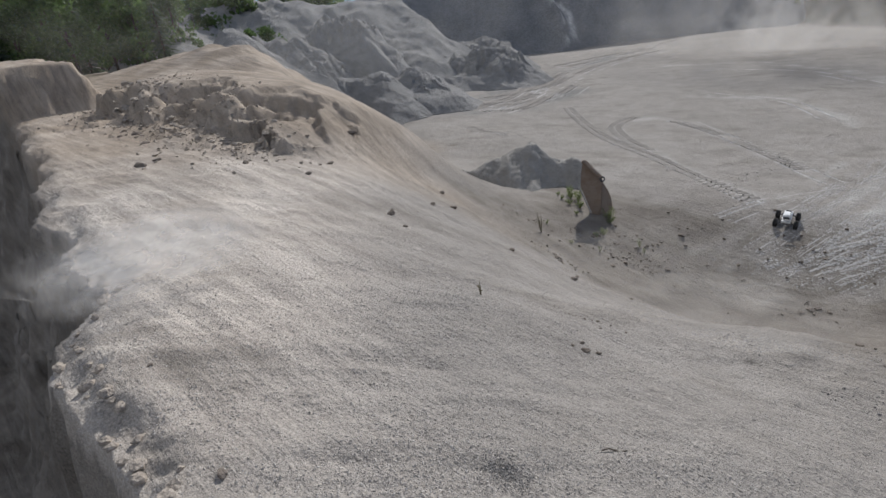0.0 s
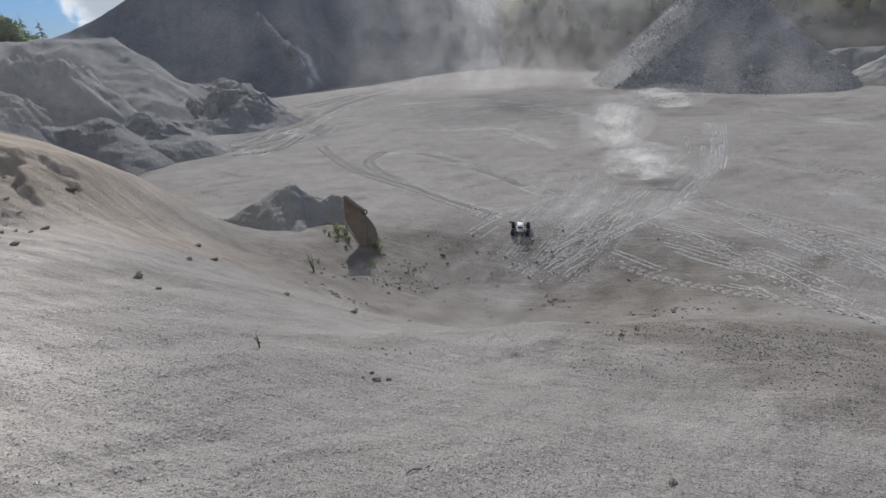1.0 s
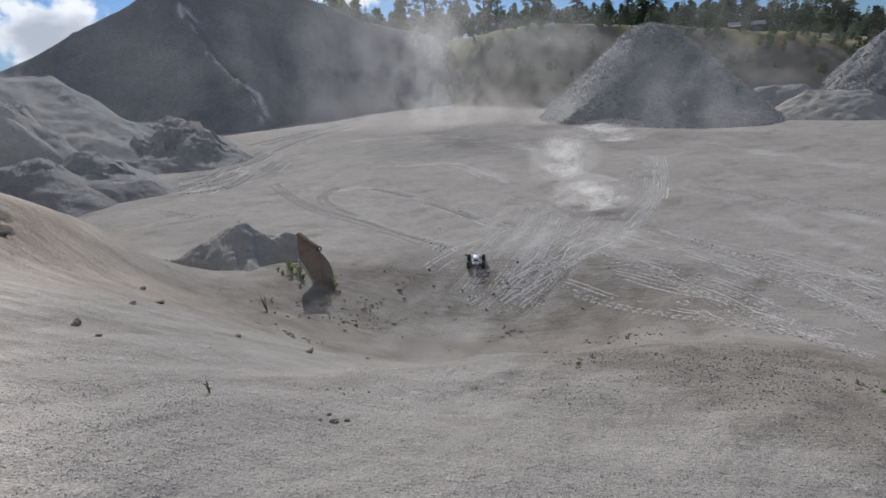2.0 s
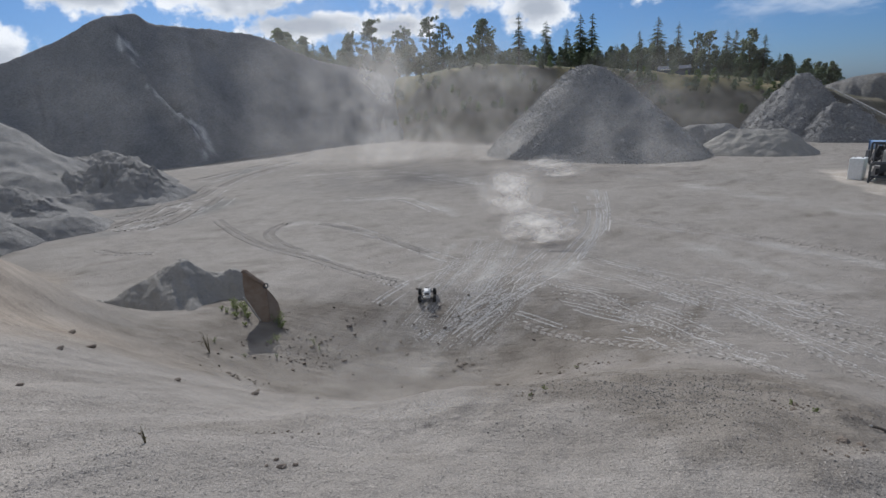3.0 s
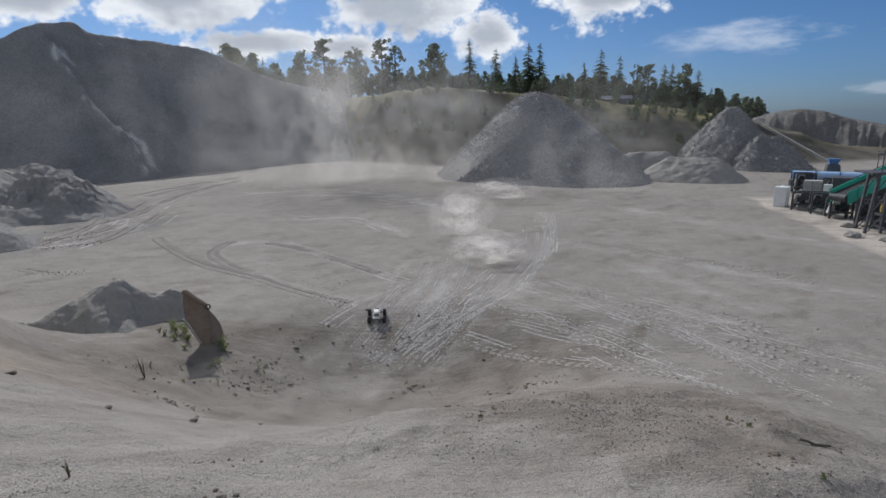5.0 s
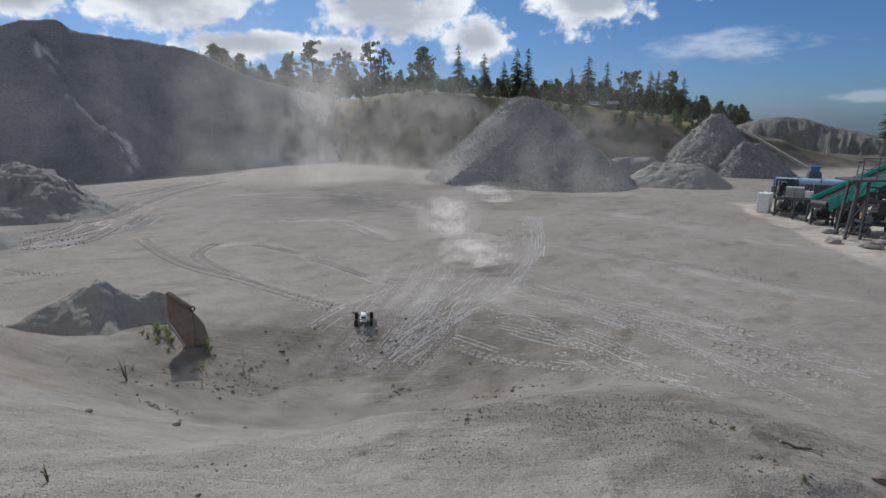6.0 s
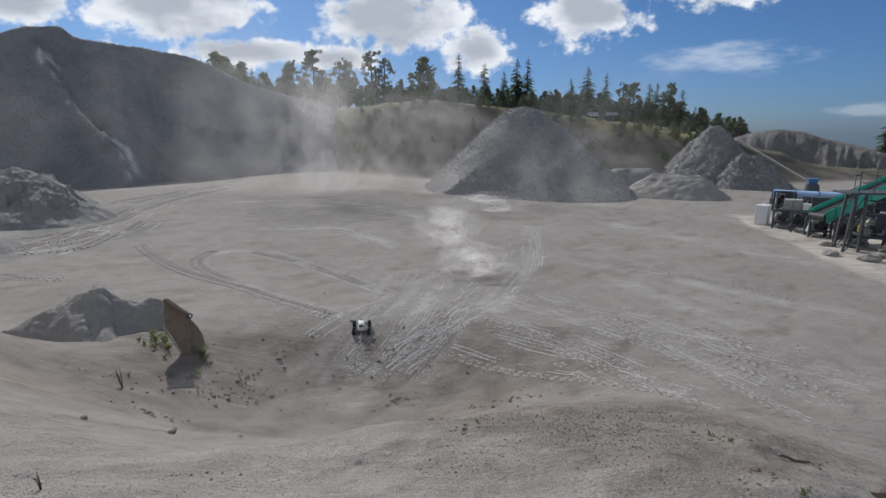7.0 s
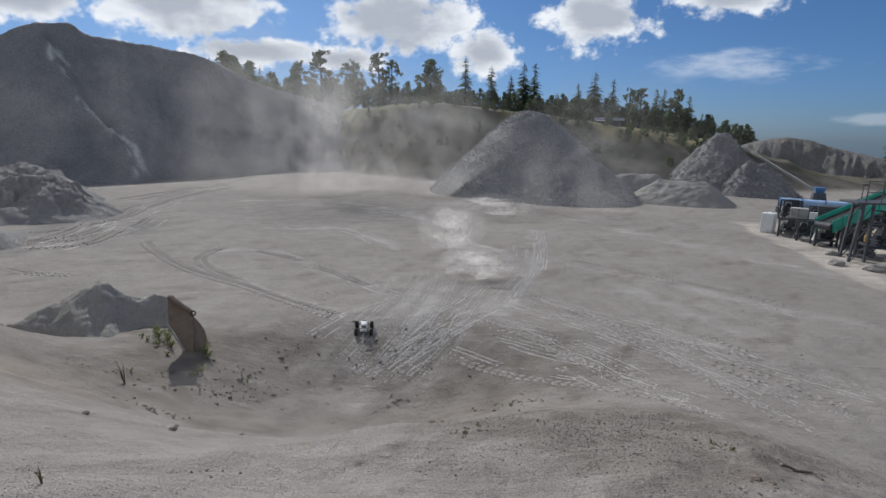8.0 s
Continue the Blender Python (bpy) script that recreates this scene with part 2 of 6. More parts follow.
def stony(name, tones, rough=0.9):
    """Loose stones, each with a tone of its own."""
    m = mat(name, tones[0], rough)
    nt = m.node_tree
    N, L = nt.nodes.new, nt.links.new
    geo = N("ShaderNodeNewGeometry")
    ramp = N("ShaderNodeValToRGB")
    ramp.color_ramp.interpolation = "LINEAR"
    while len(ramp.color_ramp.elements) < len(tones):
        ramp.color_ramp.elements.new(0.5)
    for i, (e, c) in enumerate(zip(ramp.color_ramp.elements, tones)):
        e.position, e.color = i / (len(tones) - 1), (*c, 1)
    L(geo.outputs["Random Per Island"], ramp.inputs[0])
    L(ramp.outputs[0], nt.nodes["Principled BSDF"].inputs["Base Color"])
    return m


M_GROUND = zoned_ground()
M_HILL = earth("grey_spoil", (0.275, 0.276, 0.282), (0.315, 0.314, 0.318), (0.225, 0.226, 0.232), 0.15, 0.35, 0.35, 5.0)
def add_lit_streak(m, tone):
    """Paints a sunlit rib as a pale streak, laid out by the mesh's own attribute."""
    nt = m.node_tree
    hs = nt.nodes["Principled BSDF"].inputs["Base Color"].links[0].from_node
    at, x = nt.nodes.new("ShaderNodeAttribute"), nt.nodes.new("ShaderNodeMix")
    at.attribute_name, x.data_type = "lit_streak", "RGBA"
    nt.links.new(at.outputs["Fac"], x.inputs["Factor"])
    nt.links.new(hs.inputs["Color"].links[0].from_socket, x.inputs[6])
    x.inputs[7].default_value = (*tone, 1)
    nt.links.new(x.outputs[2], hs.inputs["Color"])


add_lit_streak(M_HILL, (0.74, 0.73, 0.71))
M_FARHILL = earth("far_grey_spoil", (0.225, 0.218, 0.208), (0.26, 0.252, 0.24), (0.17, 0.155, 0.13), 0.2, 0.3, 0.3, 4.0)
M_HEAP = earth("pale_dumped_earth", (0.325, 0.312, 0.295), (0.27, 0.26, 0.245), (0.385, 0.372, 0.35), 1.0, 0.10, 0.45, 30.0)
M_DARKHEAP = earth("dark_dumped_earth", (0.315, 0.298, 0.27), (0.35, 0.332, 0.302), (0.275, 0.259, 0.233), 1.5, 0.04, 0.45, 45.0)
M_STONE = earth("crushed_stone_bed", (0.31, 0.305, 0.298), (0.35, 0.343, 0.333), (0.27, 0.265, 0.258), 1.5, 0.1, 0.5, 14.0)
M_GRAVEL = stony("loose_gravel", [(0.24, 0.222, 0.198), (0.30, 0.278, 0.25), (0.36, 0.334, 0.297), (0.42, 0.39, 0.35)])
M_CHIPS = stony("crushed_stone", [(0.255, 0.25, 0.244), (0.29, 0.285, 0.278), (0.325, 0.318, 0.31), (0.365, 0.357, 0.346)])
M_FARSTONE = earth("dark_crushed_stone_bed", (0.24, 0.235, 0.23), (0.28, 0.274, 0.266), (0.20, 0.196, 0.192), 1.5, 0.12, 0.5, 12.0)
M_FARCHIPS = stony("dark_crushed_stone", [(0.19, 0.186, 0.182), (0.23, 0.225, 0.22), (0.265, 0.26, 0.254), (0.31, 0.303, 0.295)])
M_PEBBLE = stony("pebbles", [(0.26, 0.236, 0.21), (0.35, 0.318, 0.282), (0.40, 0.365, 0.325), (0.46, 0.42, 0.376)])
M_DARKCHIP = stony("dark_gravel", [(0.10, 0.095, 0.09), (0.16, 0.15, 0.14), (0.24, 0.225, 0.205)])
M_DUST = stony("dry_dust_crumbs", [(0.335, 0.32, 0.297), (0.39, 0.372, 0.347), (0.45, 0.429, 0.401)])
M_SANDCLOD = earth("sandy_earth_clods", (0.40, 0.345, 0.285), (0.33, 0.28, 0.228), (0.46, 0.405, 0.343), 4.0, 0.03, 0.4, 70.0)
M_CLOD = earth("brown_earth_clods", (0.20, 0.165, 0.135), (0.25, 0.21, 0.175), (0.16, 0.135, 0.115), 8.0, 0.02, 0.4, 120.0)
M_RUST = paint("weathered_rusty_steel", (0.25, 0.205, 0.165), 0.75, 0.2, (0.17, 0.105, 0.07), 0.8, 4.0)
M_CONCRETE = paint("pale_concrete", (0.38, 0.37, 0.35), 0.85, 0.0, (0.20, 0.19, 0.18), 0.8, 3.0)
M_GREEN = paint("green_machine_paint", (0.035, 0.40, 0.29), 0.45, 0.0, (0.20, 0.24, 0.20), 0.35, 2.0)
M_STEEL = paint("dusty_dark_steel", (0.07, 0.075, 0.085), 0.6, 0.4, (0.19, 0.18, 0.165), 0.6, 2.0)
M_BLUE = paint("pale_blue_paint", (0.36, 0.50, 0.72), 0.4, 0.0, (0.45, 0.45, 0.44), 0.3, 1.5)
M_DEEPBLUE = paint("blue_machine_paint", (0.06, 0.15, 0.33), 0.5, 0.0, (0.20, 0.20, 0.20), 0.4, 2.0)
M_YELLOW = paint("yellow_machine_paint", (0.55, 0.38, 0.06), 0.5, 0.0, (0.25, 0.22, 0.18), 0.4, 2.0)
M_WHITE = paint("white_plastic", (0.75, 0.75, 0.73), 0.4, 0.0, (0.45, 0.42, 0.38), 0.4, 14.0)
M_RUBBER = paint("black_rubber", (0.025, 0.025, 0.026), 0.85, 0.0, (0.16, 0.15, 0.135), 0.6, 20.0)
M_BLACK = paint("black_plastic", (0.03, 0.03, 0.033), 0.5, 0.0, (0.14, 0.13, 0.12), 0.4, 20.0)
M_BARK = earth("bark", (0.12, 0.09, 0.07), (0.09, 0.075, 0.06), (0.16, 0.12, 0.09), 2.0, 0.05, 0.4, 20.0)
M_WOOD = earth("bleached_wood", (0.16, 0.135, 0.11), (0.10, 0.085, 0.07), (0.24, 0.21, 0.18), 6.0, 0.01, 0.4, 90.0)
M_NEEDLE = leafy("spruce_needles", (0.085, 0.115, 0.07), (0.17, 0.20, 0.12))
M_LEAF = leafy("birch_leaves", (0.07, 0.12, 0.035), (0.15, 0.21, 0.07))
M_WEED = leafy("weed_leaves", (0.13, 0.165, 0.06), (0.30, 0.33, 0.16))
M_DRY = leafy("dry_stalks", (0.14, 0.12, 0.07), (0.24, 0.21, 0.13))
def dusty_air():
    """Hanging dust: lets light through, thicker where the cloud's own 'thin' attribute is high."""
    m = bpy.data.materials.new("hanging_dust")
    m.use_nodes = True
    nt = m.node_tree
    nt.nodes.clear()
    N, L = nt.nodes.new, nt.links.new
    at = N("ShaderNodeAttribute")
    at.attribute_name = "thin"
    co = N("ShaderNodeTexCoord")
    n = N("ShaderNodeTexNoise")
    n.inputs["Scale"].default_value, n.inputs["Detail"].default_value, n.inputs["Roughness"].default_value = 3.4, 7.0, 0.6
    L(co.outputs["Generated"], n.inputs["Vector"])
    r = N("ShaderNodeMapRange")
    r.inputs["From Min"].default_value, r.inputs["From Max"].default_value = 0.34, 0.66
    L(n.outputs["Fac"], r.inputs["Value"])
    f = N("ShaderNodeMath")
    f.operation = "MULTIPLY"
    L(at.outputs["Fac"], f.inputs[0])
    L(r.outputs[0], f.inputs[1])
    a, b, c = N("ShaderNodeBsdfDiffuse"), N("ShaderNodeBsdfTranslucent"), N("ShaderNodeBsdfTransparent")
    a.inputs["Color"].default_value = b.inputs["Color"].default_value = (0.80, 0.765, 0.715, 1)
    two, out, end = N("ShaderNodeMixShader"), N("ShaderNodeMixShader"), N("ShaderNodeOutputMaterial")
    two.inputs[0].default_value = 0.5
    L(a.outputs[0], two.inputs[1])
    L(b.outputs[0], two.inputs[2])
    L(f.outputs[0], out.inputs[0])
    L(c.outputs[0], out.inputs[1])
    L(two.outputs[0], out.inputs[2])
    L(out.outputs[0], end.inputs["Surface"])
    return m


M_AIRDUST = dusty_air()
M_ROOF = paint("dark_roof", (0.06, 0.07, 0.09), 0.6, 0.0, (0.12, 0.12, 0.12), 0.4, 1.0)


# ---- landform ----
def fade(t):
    t = np.clip(t, 0.0, 1.0)
    return t * t * (3 - 2 * t)


def hash2(ix, iy, seed):
    n = (ix.astype(np.int64) * 374761393 + iy.astype(np.int64) * 668265263 + seed * 974634533) & 0x7FFFFFFF
    n = ((n ^ (n >> 13)) * 1274126177) & 0x7FFFFFFF
    return ((n ^ (n >> 16)) & 0xFFFF) / 65535.0


def value_noise(x, y, seed=0):
    ix, iy = np.floor(x), np.floor(y)
    fx, fy = fade(x - ix), fade(y - iy)
    a, b = hash2(ix, iy, seed), hash2(ix + 1, iy, seed)
    c, d = hash2(ix, iy + 1, seed), hash2(ix + 1, iy + 1, seed)
    return (a + (b - a) * fx) * (1 - fy) + (c + (d - c) * fx) * fy - 0.5


def fractal(x, y, size, octaves=4, seed=0, gain=0.5):
    total, amp = 0.0, 1.0
    for i in range(octaves):
        k = 2.0**i / size
        total = total + amp * value_noise(x * k * 0.8 + y * k * 0.6 + 17.3 * i, y * k * 0.8 - x * k * 0.6 + 9.1 * i, seed + i)
        amp *= gain
    return total


def ridged(x, y, size, octaves=4, seed=0):
    total, amp = 0.0, 1.0
    for i in range(octaves):
        k = 2.0**i / size
        total = total + amp * (0.5 - 2 * np.abs(value_noise(x * k + 3.7 * i, y * k + 5.1 * i, seed + i)))
        amp *= 0.5
    return total


def blocks(x, y, size, seed=0):
    """Broken blocks: flat cells of uneven height with skewed outlines."""
    wx, wy = x + 0.5 * size * fractal(x, y, size * 1.7, 2, seed + 3), y + 0.5 * size * fractal(x, y, size * 1.7, 2, seed + 6)
    p, q = wx * 0.83 + wy * 0.56, wy * 0.83 - wx * 0.56
    return hash2(np.floor(p / size), np.floor(q / size), seed)


def blob(x, y, cx, cy, rx, ry, turn=0.0):
    c, s = math.cos(radians(turn)), math.sin(radians(turn))
    u, v = ((x - cx) * c + (y - cy) * s) / rx, (-(x - cx) * s + (y - cy) * c) / ry
    return np.exp(-0.5 * (u * u + v * v))


def spline(v, knots, values):
    """Smooth curve through a few knots."""
    k, z = np.asarray(knots, float), np.asarray(values, float)
    d = np.diff(z) / np.diff(k)
    m = np.zeros_like(z)
    if len(k) > 2:
        both = d[:-1] * d[1:] > 0
        m[1:-1] = np.where(both, 2 * d[:-1] * d[1:] / np.where(both, d[:-1] + d[1:], 1.0), 0.0)
    m[0], m[-1] = d[0], d[-1]
    v = np.clip(v, k[0], k[-1])
    i = np.clip(np.searchsorted(k, v) - 1, 0, len(k) - 2)
    h = k[i + 1] - k[i]
    t = (v - k[i]) / h
    return (2 * t**3 - 3 * t**2 + 1) * z[i] + (t**3 - 2 * t**2 + t) * h * m[i] + (-2 * t**3 + 3 * t**2) * z[i + 1] + (t**3 - t**2) * h * m[i + 1]


def cliff_line(x):
    """y of the broken edge of the plateau, which drops towards -y."""
    e = spline(x, (-40, -22, -13, -9, -6.8, -5.6, -4.6, -3.9, -3.3, -2.2, -1.4, 0.0, 6.0, 30.0), (4.2, 2.9, 1.9, 1.25, 0.9, 0.75, 0.75, 0.35, 0.18, 0.18, -0.5, -1.6, -2.2, -4.0))
    return e


def rim_height(az):
    return spline(az, (-180, -90, -50, -40, -25, -17, -10, -2, 5, 13, 22, 27, 31, 36, 45, 60, 120, 180), (3.0, 2.6, 2.6, 3.5, 4.5, 6.2, 8.2, 8.6, 8.1, 7.0, 5.2, 4.4, 2.6, 0.9, 0.6, 1.0, 3.0, 3.0))


def rim_base(az):
    return spline(az, (-180, -60, -30, -23, -18, -14, -8, -2, 10, 22, 32, 45, 70, 180), (60, 62, 88, 82, 77, 73, 66, 58, 60, 59, 62, 78, 80, 60))


def land(x, y):
    """Height of the ground."""
    x, y = np.asarray(x, float), np.asarray(y, float)
    r = np.hypot(x, y) + 1e-6
    az = np.degrees(np.arctan2(x, y))
    u = 0.55 * x + 0.83 * y
    z = spline(u, (-40, -20, -2, -0.5, 0.5, 1.5, 3, 5, 7, 10, 14, 20, 40), (3.35, 3.35, 3.30, 3.18, 2.92, 2.38, 1.50, 0.80, 0.42, 0.15, 0.035, 0.004, 0.0))
    z = z + 1.5 * blob(x, y, 2.45, 4.0, 2.6, 2.6)
    z = z + 0.25 * blob(x, y, -0.6, 4.4, 0.8, 0.6, 20)
    z = z - 0.95 * blob(x, y, -1.9, 9.0, 2.5, 1.7, 15)
    z = z + 0.22 * blob(x, y, 0.6, 13.0, 4.0, 1.2, -8)
    z = z + 0.09 * blob(x, y, 2.29, 3.05, 0.30, 0.13, 15) + 0.05 * blob(x, y, 2.58, 3.9, 0.11, 0.08, 15)
    # broken scarp and rising ground on the plateau
    scarp = 3.75 + 0.07 * (-x - 8) + 1.5 * fractal(x, y, 3.2, 5, 41, 0.55)
    left = fade((-x - 6.6) / 2.0) * fade((x + 18.0) / 1.5) * fade((10.5 - y) / 4.0)
    step = y - scarp + 0.35 * fractal(x, y, 0.45, 4, 58, 0.65)
    loose = 0.14 + 0.7 * fade(0.3 + 2.0 * fractal(x, y, 1.6, 3, 59))
    z = z + left * (0.30 * fade(step / loose) + 0.26 * fade((step - 0.45 - 0.8 * fractal(x, y, 1.3, 4, 47)) / loose) + 0.12 * fade((step - 1.1 - 1.2 * fractal(x, y, 1.7, 4, 50)) / loose))
    rubble = left * np.exp(-(((step - 0.3) / 0.9) ** 2)) * fade(0.5 + 1.5 * fractal(x, y, 2.0, 3, 52))
    z = z + rubble * (0.10 * (blocks(x, y, 0.42, 42) - 0.4) + 0.09 * (blocks(x, y, 0.2, 44) - 0.4) + 0.08 * fractal(x, y, 0.3, 3, 39))
    bluff = fade((-x - 17.3 - 1.5 * fractal(x, y, 3.4, 4, 43, 0.5)) / 0.9) * fade((5.6 - y + 1.5 * fractal(x, y, 2.6, 4, 48, 0.6)) / 1.2)
    shelf = bluff * 3.0
    bluff = 0.45 * bluff + 0.55 * (np.floor(shelf) + fade((shelf - np.floor(shelf) - 0.5) * 4 + 0.5)) / 3.0
    z = z + 1.3 * bluff + bluff * (1 - bluff) * (0.5 * fractal(x, y, 0.7, 4, 33, 0.6) + 0.35 * ridged(x, y, 0.9, 2, 32)) + bluff * (1 - bluff) * 0.3 * (blocks(x, y, 0.5, 53) - 0.5) + 0.05 * bluff * fractal(x, y, 0.8, 3, 54)
    ridge_form = blob(x, y, -22.5, 11.2, 4.6, 2.2, 15)
    z = z + 1.15 * ridge_form + ridge_form * (0.20 * ridged(x, y, 2.2, 4, 46) + 0.10 * np.sin(z * 17.0 + 2.5 * fractal(x, y, 3.0, 3, 40)))
    z = z - 2.6 * fade((y - 8.2 - 0.2 * (-x - 9) - 0.9 * fractal(x, y, 2.5, 4, 45)) / 4.5) * fade((-x - 5.5) / 4.0) * fade(z / 3.2)
    # drop behind the broken edge
    edge = cliff_line(x) + 0.22 * fractal(x, y, 0.9, 4, 51) + 0.10 * fractal(x, y, 0.22, 3, 56, 0.6)
    fall = edge - y
    sink = fall / 0.30
    drop = fade(sink + 0.10 * fractal(x, y, 0.12, 3, 57))
    z = z - 0.10 * fade(sink + 1.0) * (1 - drop)
    down = np.clip(fall, 0, 6)
    steep = drop * (1.1 + 0.6 * fractal(x, y, 1.2, 3, 34)) + 2.4 * down + drop * (0.5 * fractal(x, y, 0.9, 5, 38, 0.6) + 0.15 * (blocks(x, y, 0.3, 36) - 0.5))
    z = np.where(fall > -0.4, np.maximum(z - steep, -3.2 + 0.8 * fractal(x, y, 3.0, 3, 55)), z)
    # quarry face and the land above it
    rim = rim_height(az)
    base = rim_base(az) + 2.5 * fractal(x, y, 14.0, 3, 61)
    up = fade((r - base) / (11.0 + 9.0 * fade((-az - 4) / 9.0) * fade((az + 50) / 10)))
    z = z * (1 - up) + rim * (1 + 0.9 * np.clip(r - 75, 0, 130) / 75 * np.clip((rim - 5) / rim, -0.2, 1)) * up
    z = z + up * (1 - fade((r - 72) / 8)) * 0.75 * ridged(x, y, 7.0, 5, 63)
    # beyond the far spoil ridge the land falls away
    z = z - 0.075 * np.maximum(r - 100, 0) * fade((az - 27) / 8) * fade((110 - az) / 40)
    # unevenness
    knoll = blob(x, y, 2.0, 5.0, 2.0, 1.7)
    z = z + knoll * (0.085 * ridged(x, y, 0.7, 4, 64) + 0.06 * fractal(x, y, 0.3, 3, 66) * fade(0.4 + 2.0 * fractal(x, y, 1.2, 3, 67)))
    flat = 1 - fade((r - 300) / 300)
    z = z + 0.030 * fractal(x, y, 0.55, 5, 99, 0.6) * np.exp(-(((r - 7.5) / 4.5) ** 2))
    near = np.exp(-r / 14.0)
    along, across = 0.76 * x + 0.65 * y, -0.65 * x + 0.76 * y
    bank = fade((4.5 - 0.55 * x - 0.83 * y) / 3.0) * fade((-x + 0.5) / 1.5) * np.exp(-r / 16.0) * (1 - drop)
    z = z + bank * (0.032 * fractal(along * 0.25, across * 2.0, 0.6, 5, 77, 0.6) + 0.016 * ridged(along * 0.3, across * 2.4, 0.9, 4, 79))
    z = z + flat * ((0.035 + 0.065 * np.exp(-r / 12)) * fractal(x, y, 9.0, 3, 71) + 0.10 * near * fractal(x, y, 1.1, 4, 73) + 0.022 * near * fractal(x, y, 0.22, 3, 75) * np.exp(-r / 8) + 0.015 * np.exp(-r / 5.0) * fractal(x, y, 0.07, 3, 76) * fade(0.6 + 1.5 * fractal(x, y, 1.3, 3, 78)))
    return z


SWEEPS = [
    ([(-15.0, 38.3), (-9.7, 40.2), (-3.2, 35.1), (-1.5, 31.5)], 0.45), ([(-9.4, 27.5), (-5.5, 27.7), (-2.7, 24.0), (-2.1, 22.8)], 0.35),
    ([(4.6, 23.8), (6.9, 19.7), (9.3, 16.1), (11.3, 13.9)], 0.4), ([(6.1, 17.3), (7.3, 13.8), (8.0, 12.9)], 0.4), ([(7.5, 32.2), (11.5, 25.2), (14.4, 19.7)], 0.6),
    ([(-1.9, 17.9), (-2.3, 14.1), (-2.8, 11.0)], 0.16), ([(0.3, 18.7), (-0.9, 12.3), (-1.6, 10.5)], 0.22), ([(1.5, 15.8), (0.7, 12.4), (-0.3, 10.8)], 0.18),
    ([(-0.6, 18.0), (-1.4, 13.5), (-2.2, 11.0)], 0.18), ([(4.7, 28.3), (4.0, 22.7), (3.1, 18.8), (1.5, 13.8)], 0.3),
    ([(-2.5, 16.8), (-4.8, 19.2), (-7.1, 21.3), (-9.0, 22.1), (-9.8, 20.4), (-8.3, 18.1), (-2.7, 13.0)], 0.3),
    ([(-1.8, 9.7), (-1.1, 10.6), (-0.5, 11.8)], 0.09),
    ([(-1.4, 10.1), (-0.7, 11.1), (0.1, 12.6)], 0.10),
    ([(-0.9, 10.2), (-0.2, 11.1), (0.5, 12.3)], 0.07),
    ([(-0.4, 10.5), (0.4, 11.0), (1.2, 11.9)], 0.09),
    ([(-2.6, 10.4), (-2.2, 11.5), (-1.9, 13.3)], 0.10),
    ([(-3.3, 10.5), (-2.9, 11.2), (-2.6, 12.1)], 0.07),
]
GRIT = [([(-19.5, 23.7), (-20.6, 32.7), (-22.3, 46.0)], 1.2), ([(-16.7, 19.9), (-15.5, 22.3), (-15.8, 27.7)], 0.9)]


def near_way(x, y, ways):
    """How far each place lies within bands along some ways: 1 on the way, 0 outside."""
    most = np.zeros_like(x)
    for pts, width in ways:
        far = np.full_like(x, 1e9)
        for (ax, ay), (bx, by) in zip(pts, pts[1:]):
            dx, dy = bx - ax, by - ay
            t = np.clip(((x - ax) * dx + (y - ay) * dy) / (dx * dx + dy * dy), 0, 1)
            far = np.minimum(far, np.hypot(x - ax - t * dx, y - ay - t * dy))
        most = np.maximum(most, np.exp(-((far / width) ** 2)))
    return most


def mesh_object(name, verts, faces, material, smooth=True, parent=None):
    me = bpy.data.meshes.new(name)
    me.from_pydata(verts, [], faces)
    me.materials.append(material)
    me.polygons.foreach_set("use_smooth", [smooth] * len(me.polygons))
    ob = new(name, me)
    ob.parent = parent
    return ob


def grid_faces(rows, cols, closed=False):
    n = cols if closed else cols - 1
    i, j = np.meshgrid(np.arange(rows - 1), np.arange(n), indexing="ij")
    k = (j + 1) % cols
    return np.stack([i * cols + j, i * cols + k, (i + 1) * cols + k, (i + 1) * cols + j], -1).reshape(-1, 4).tolist()


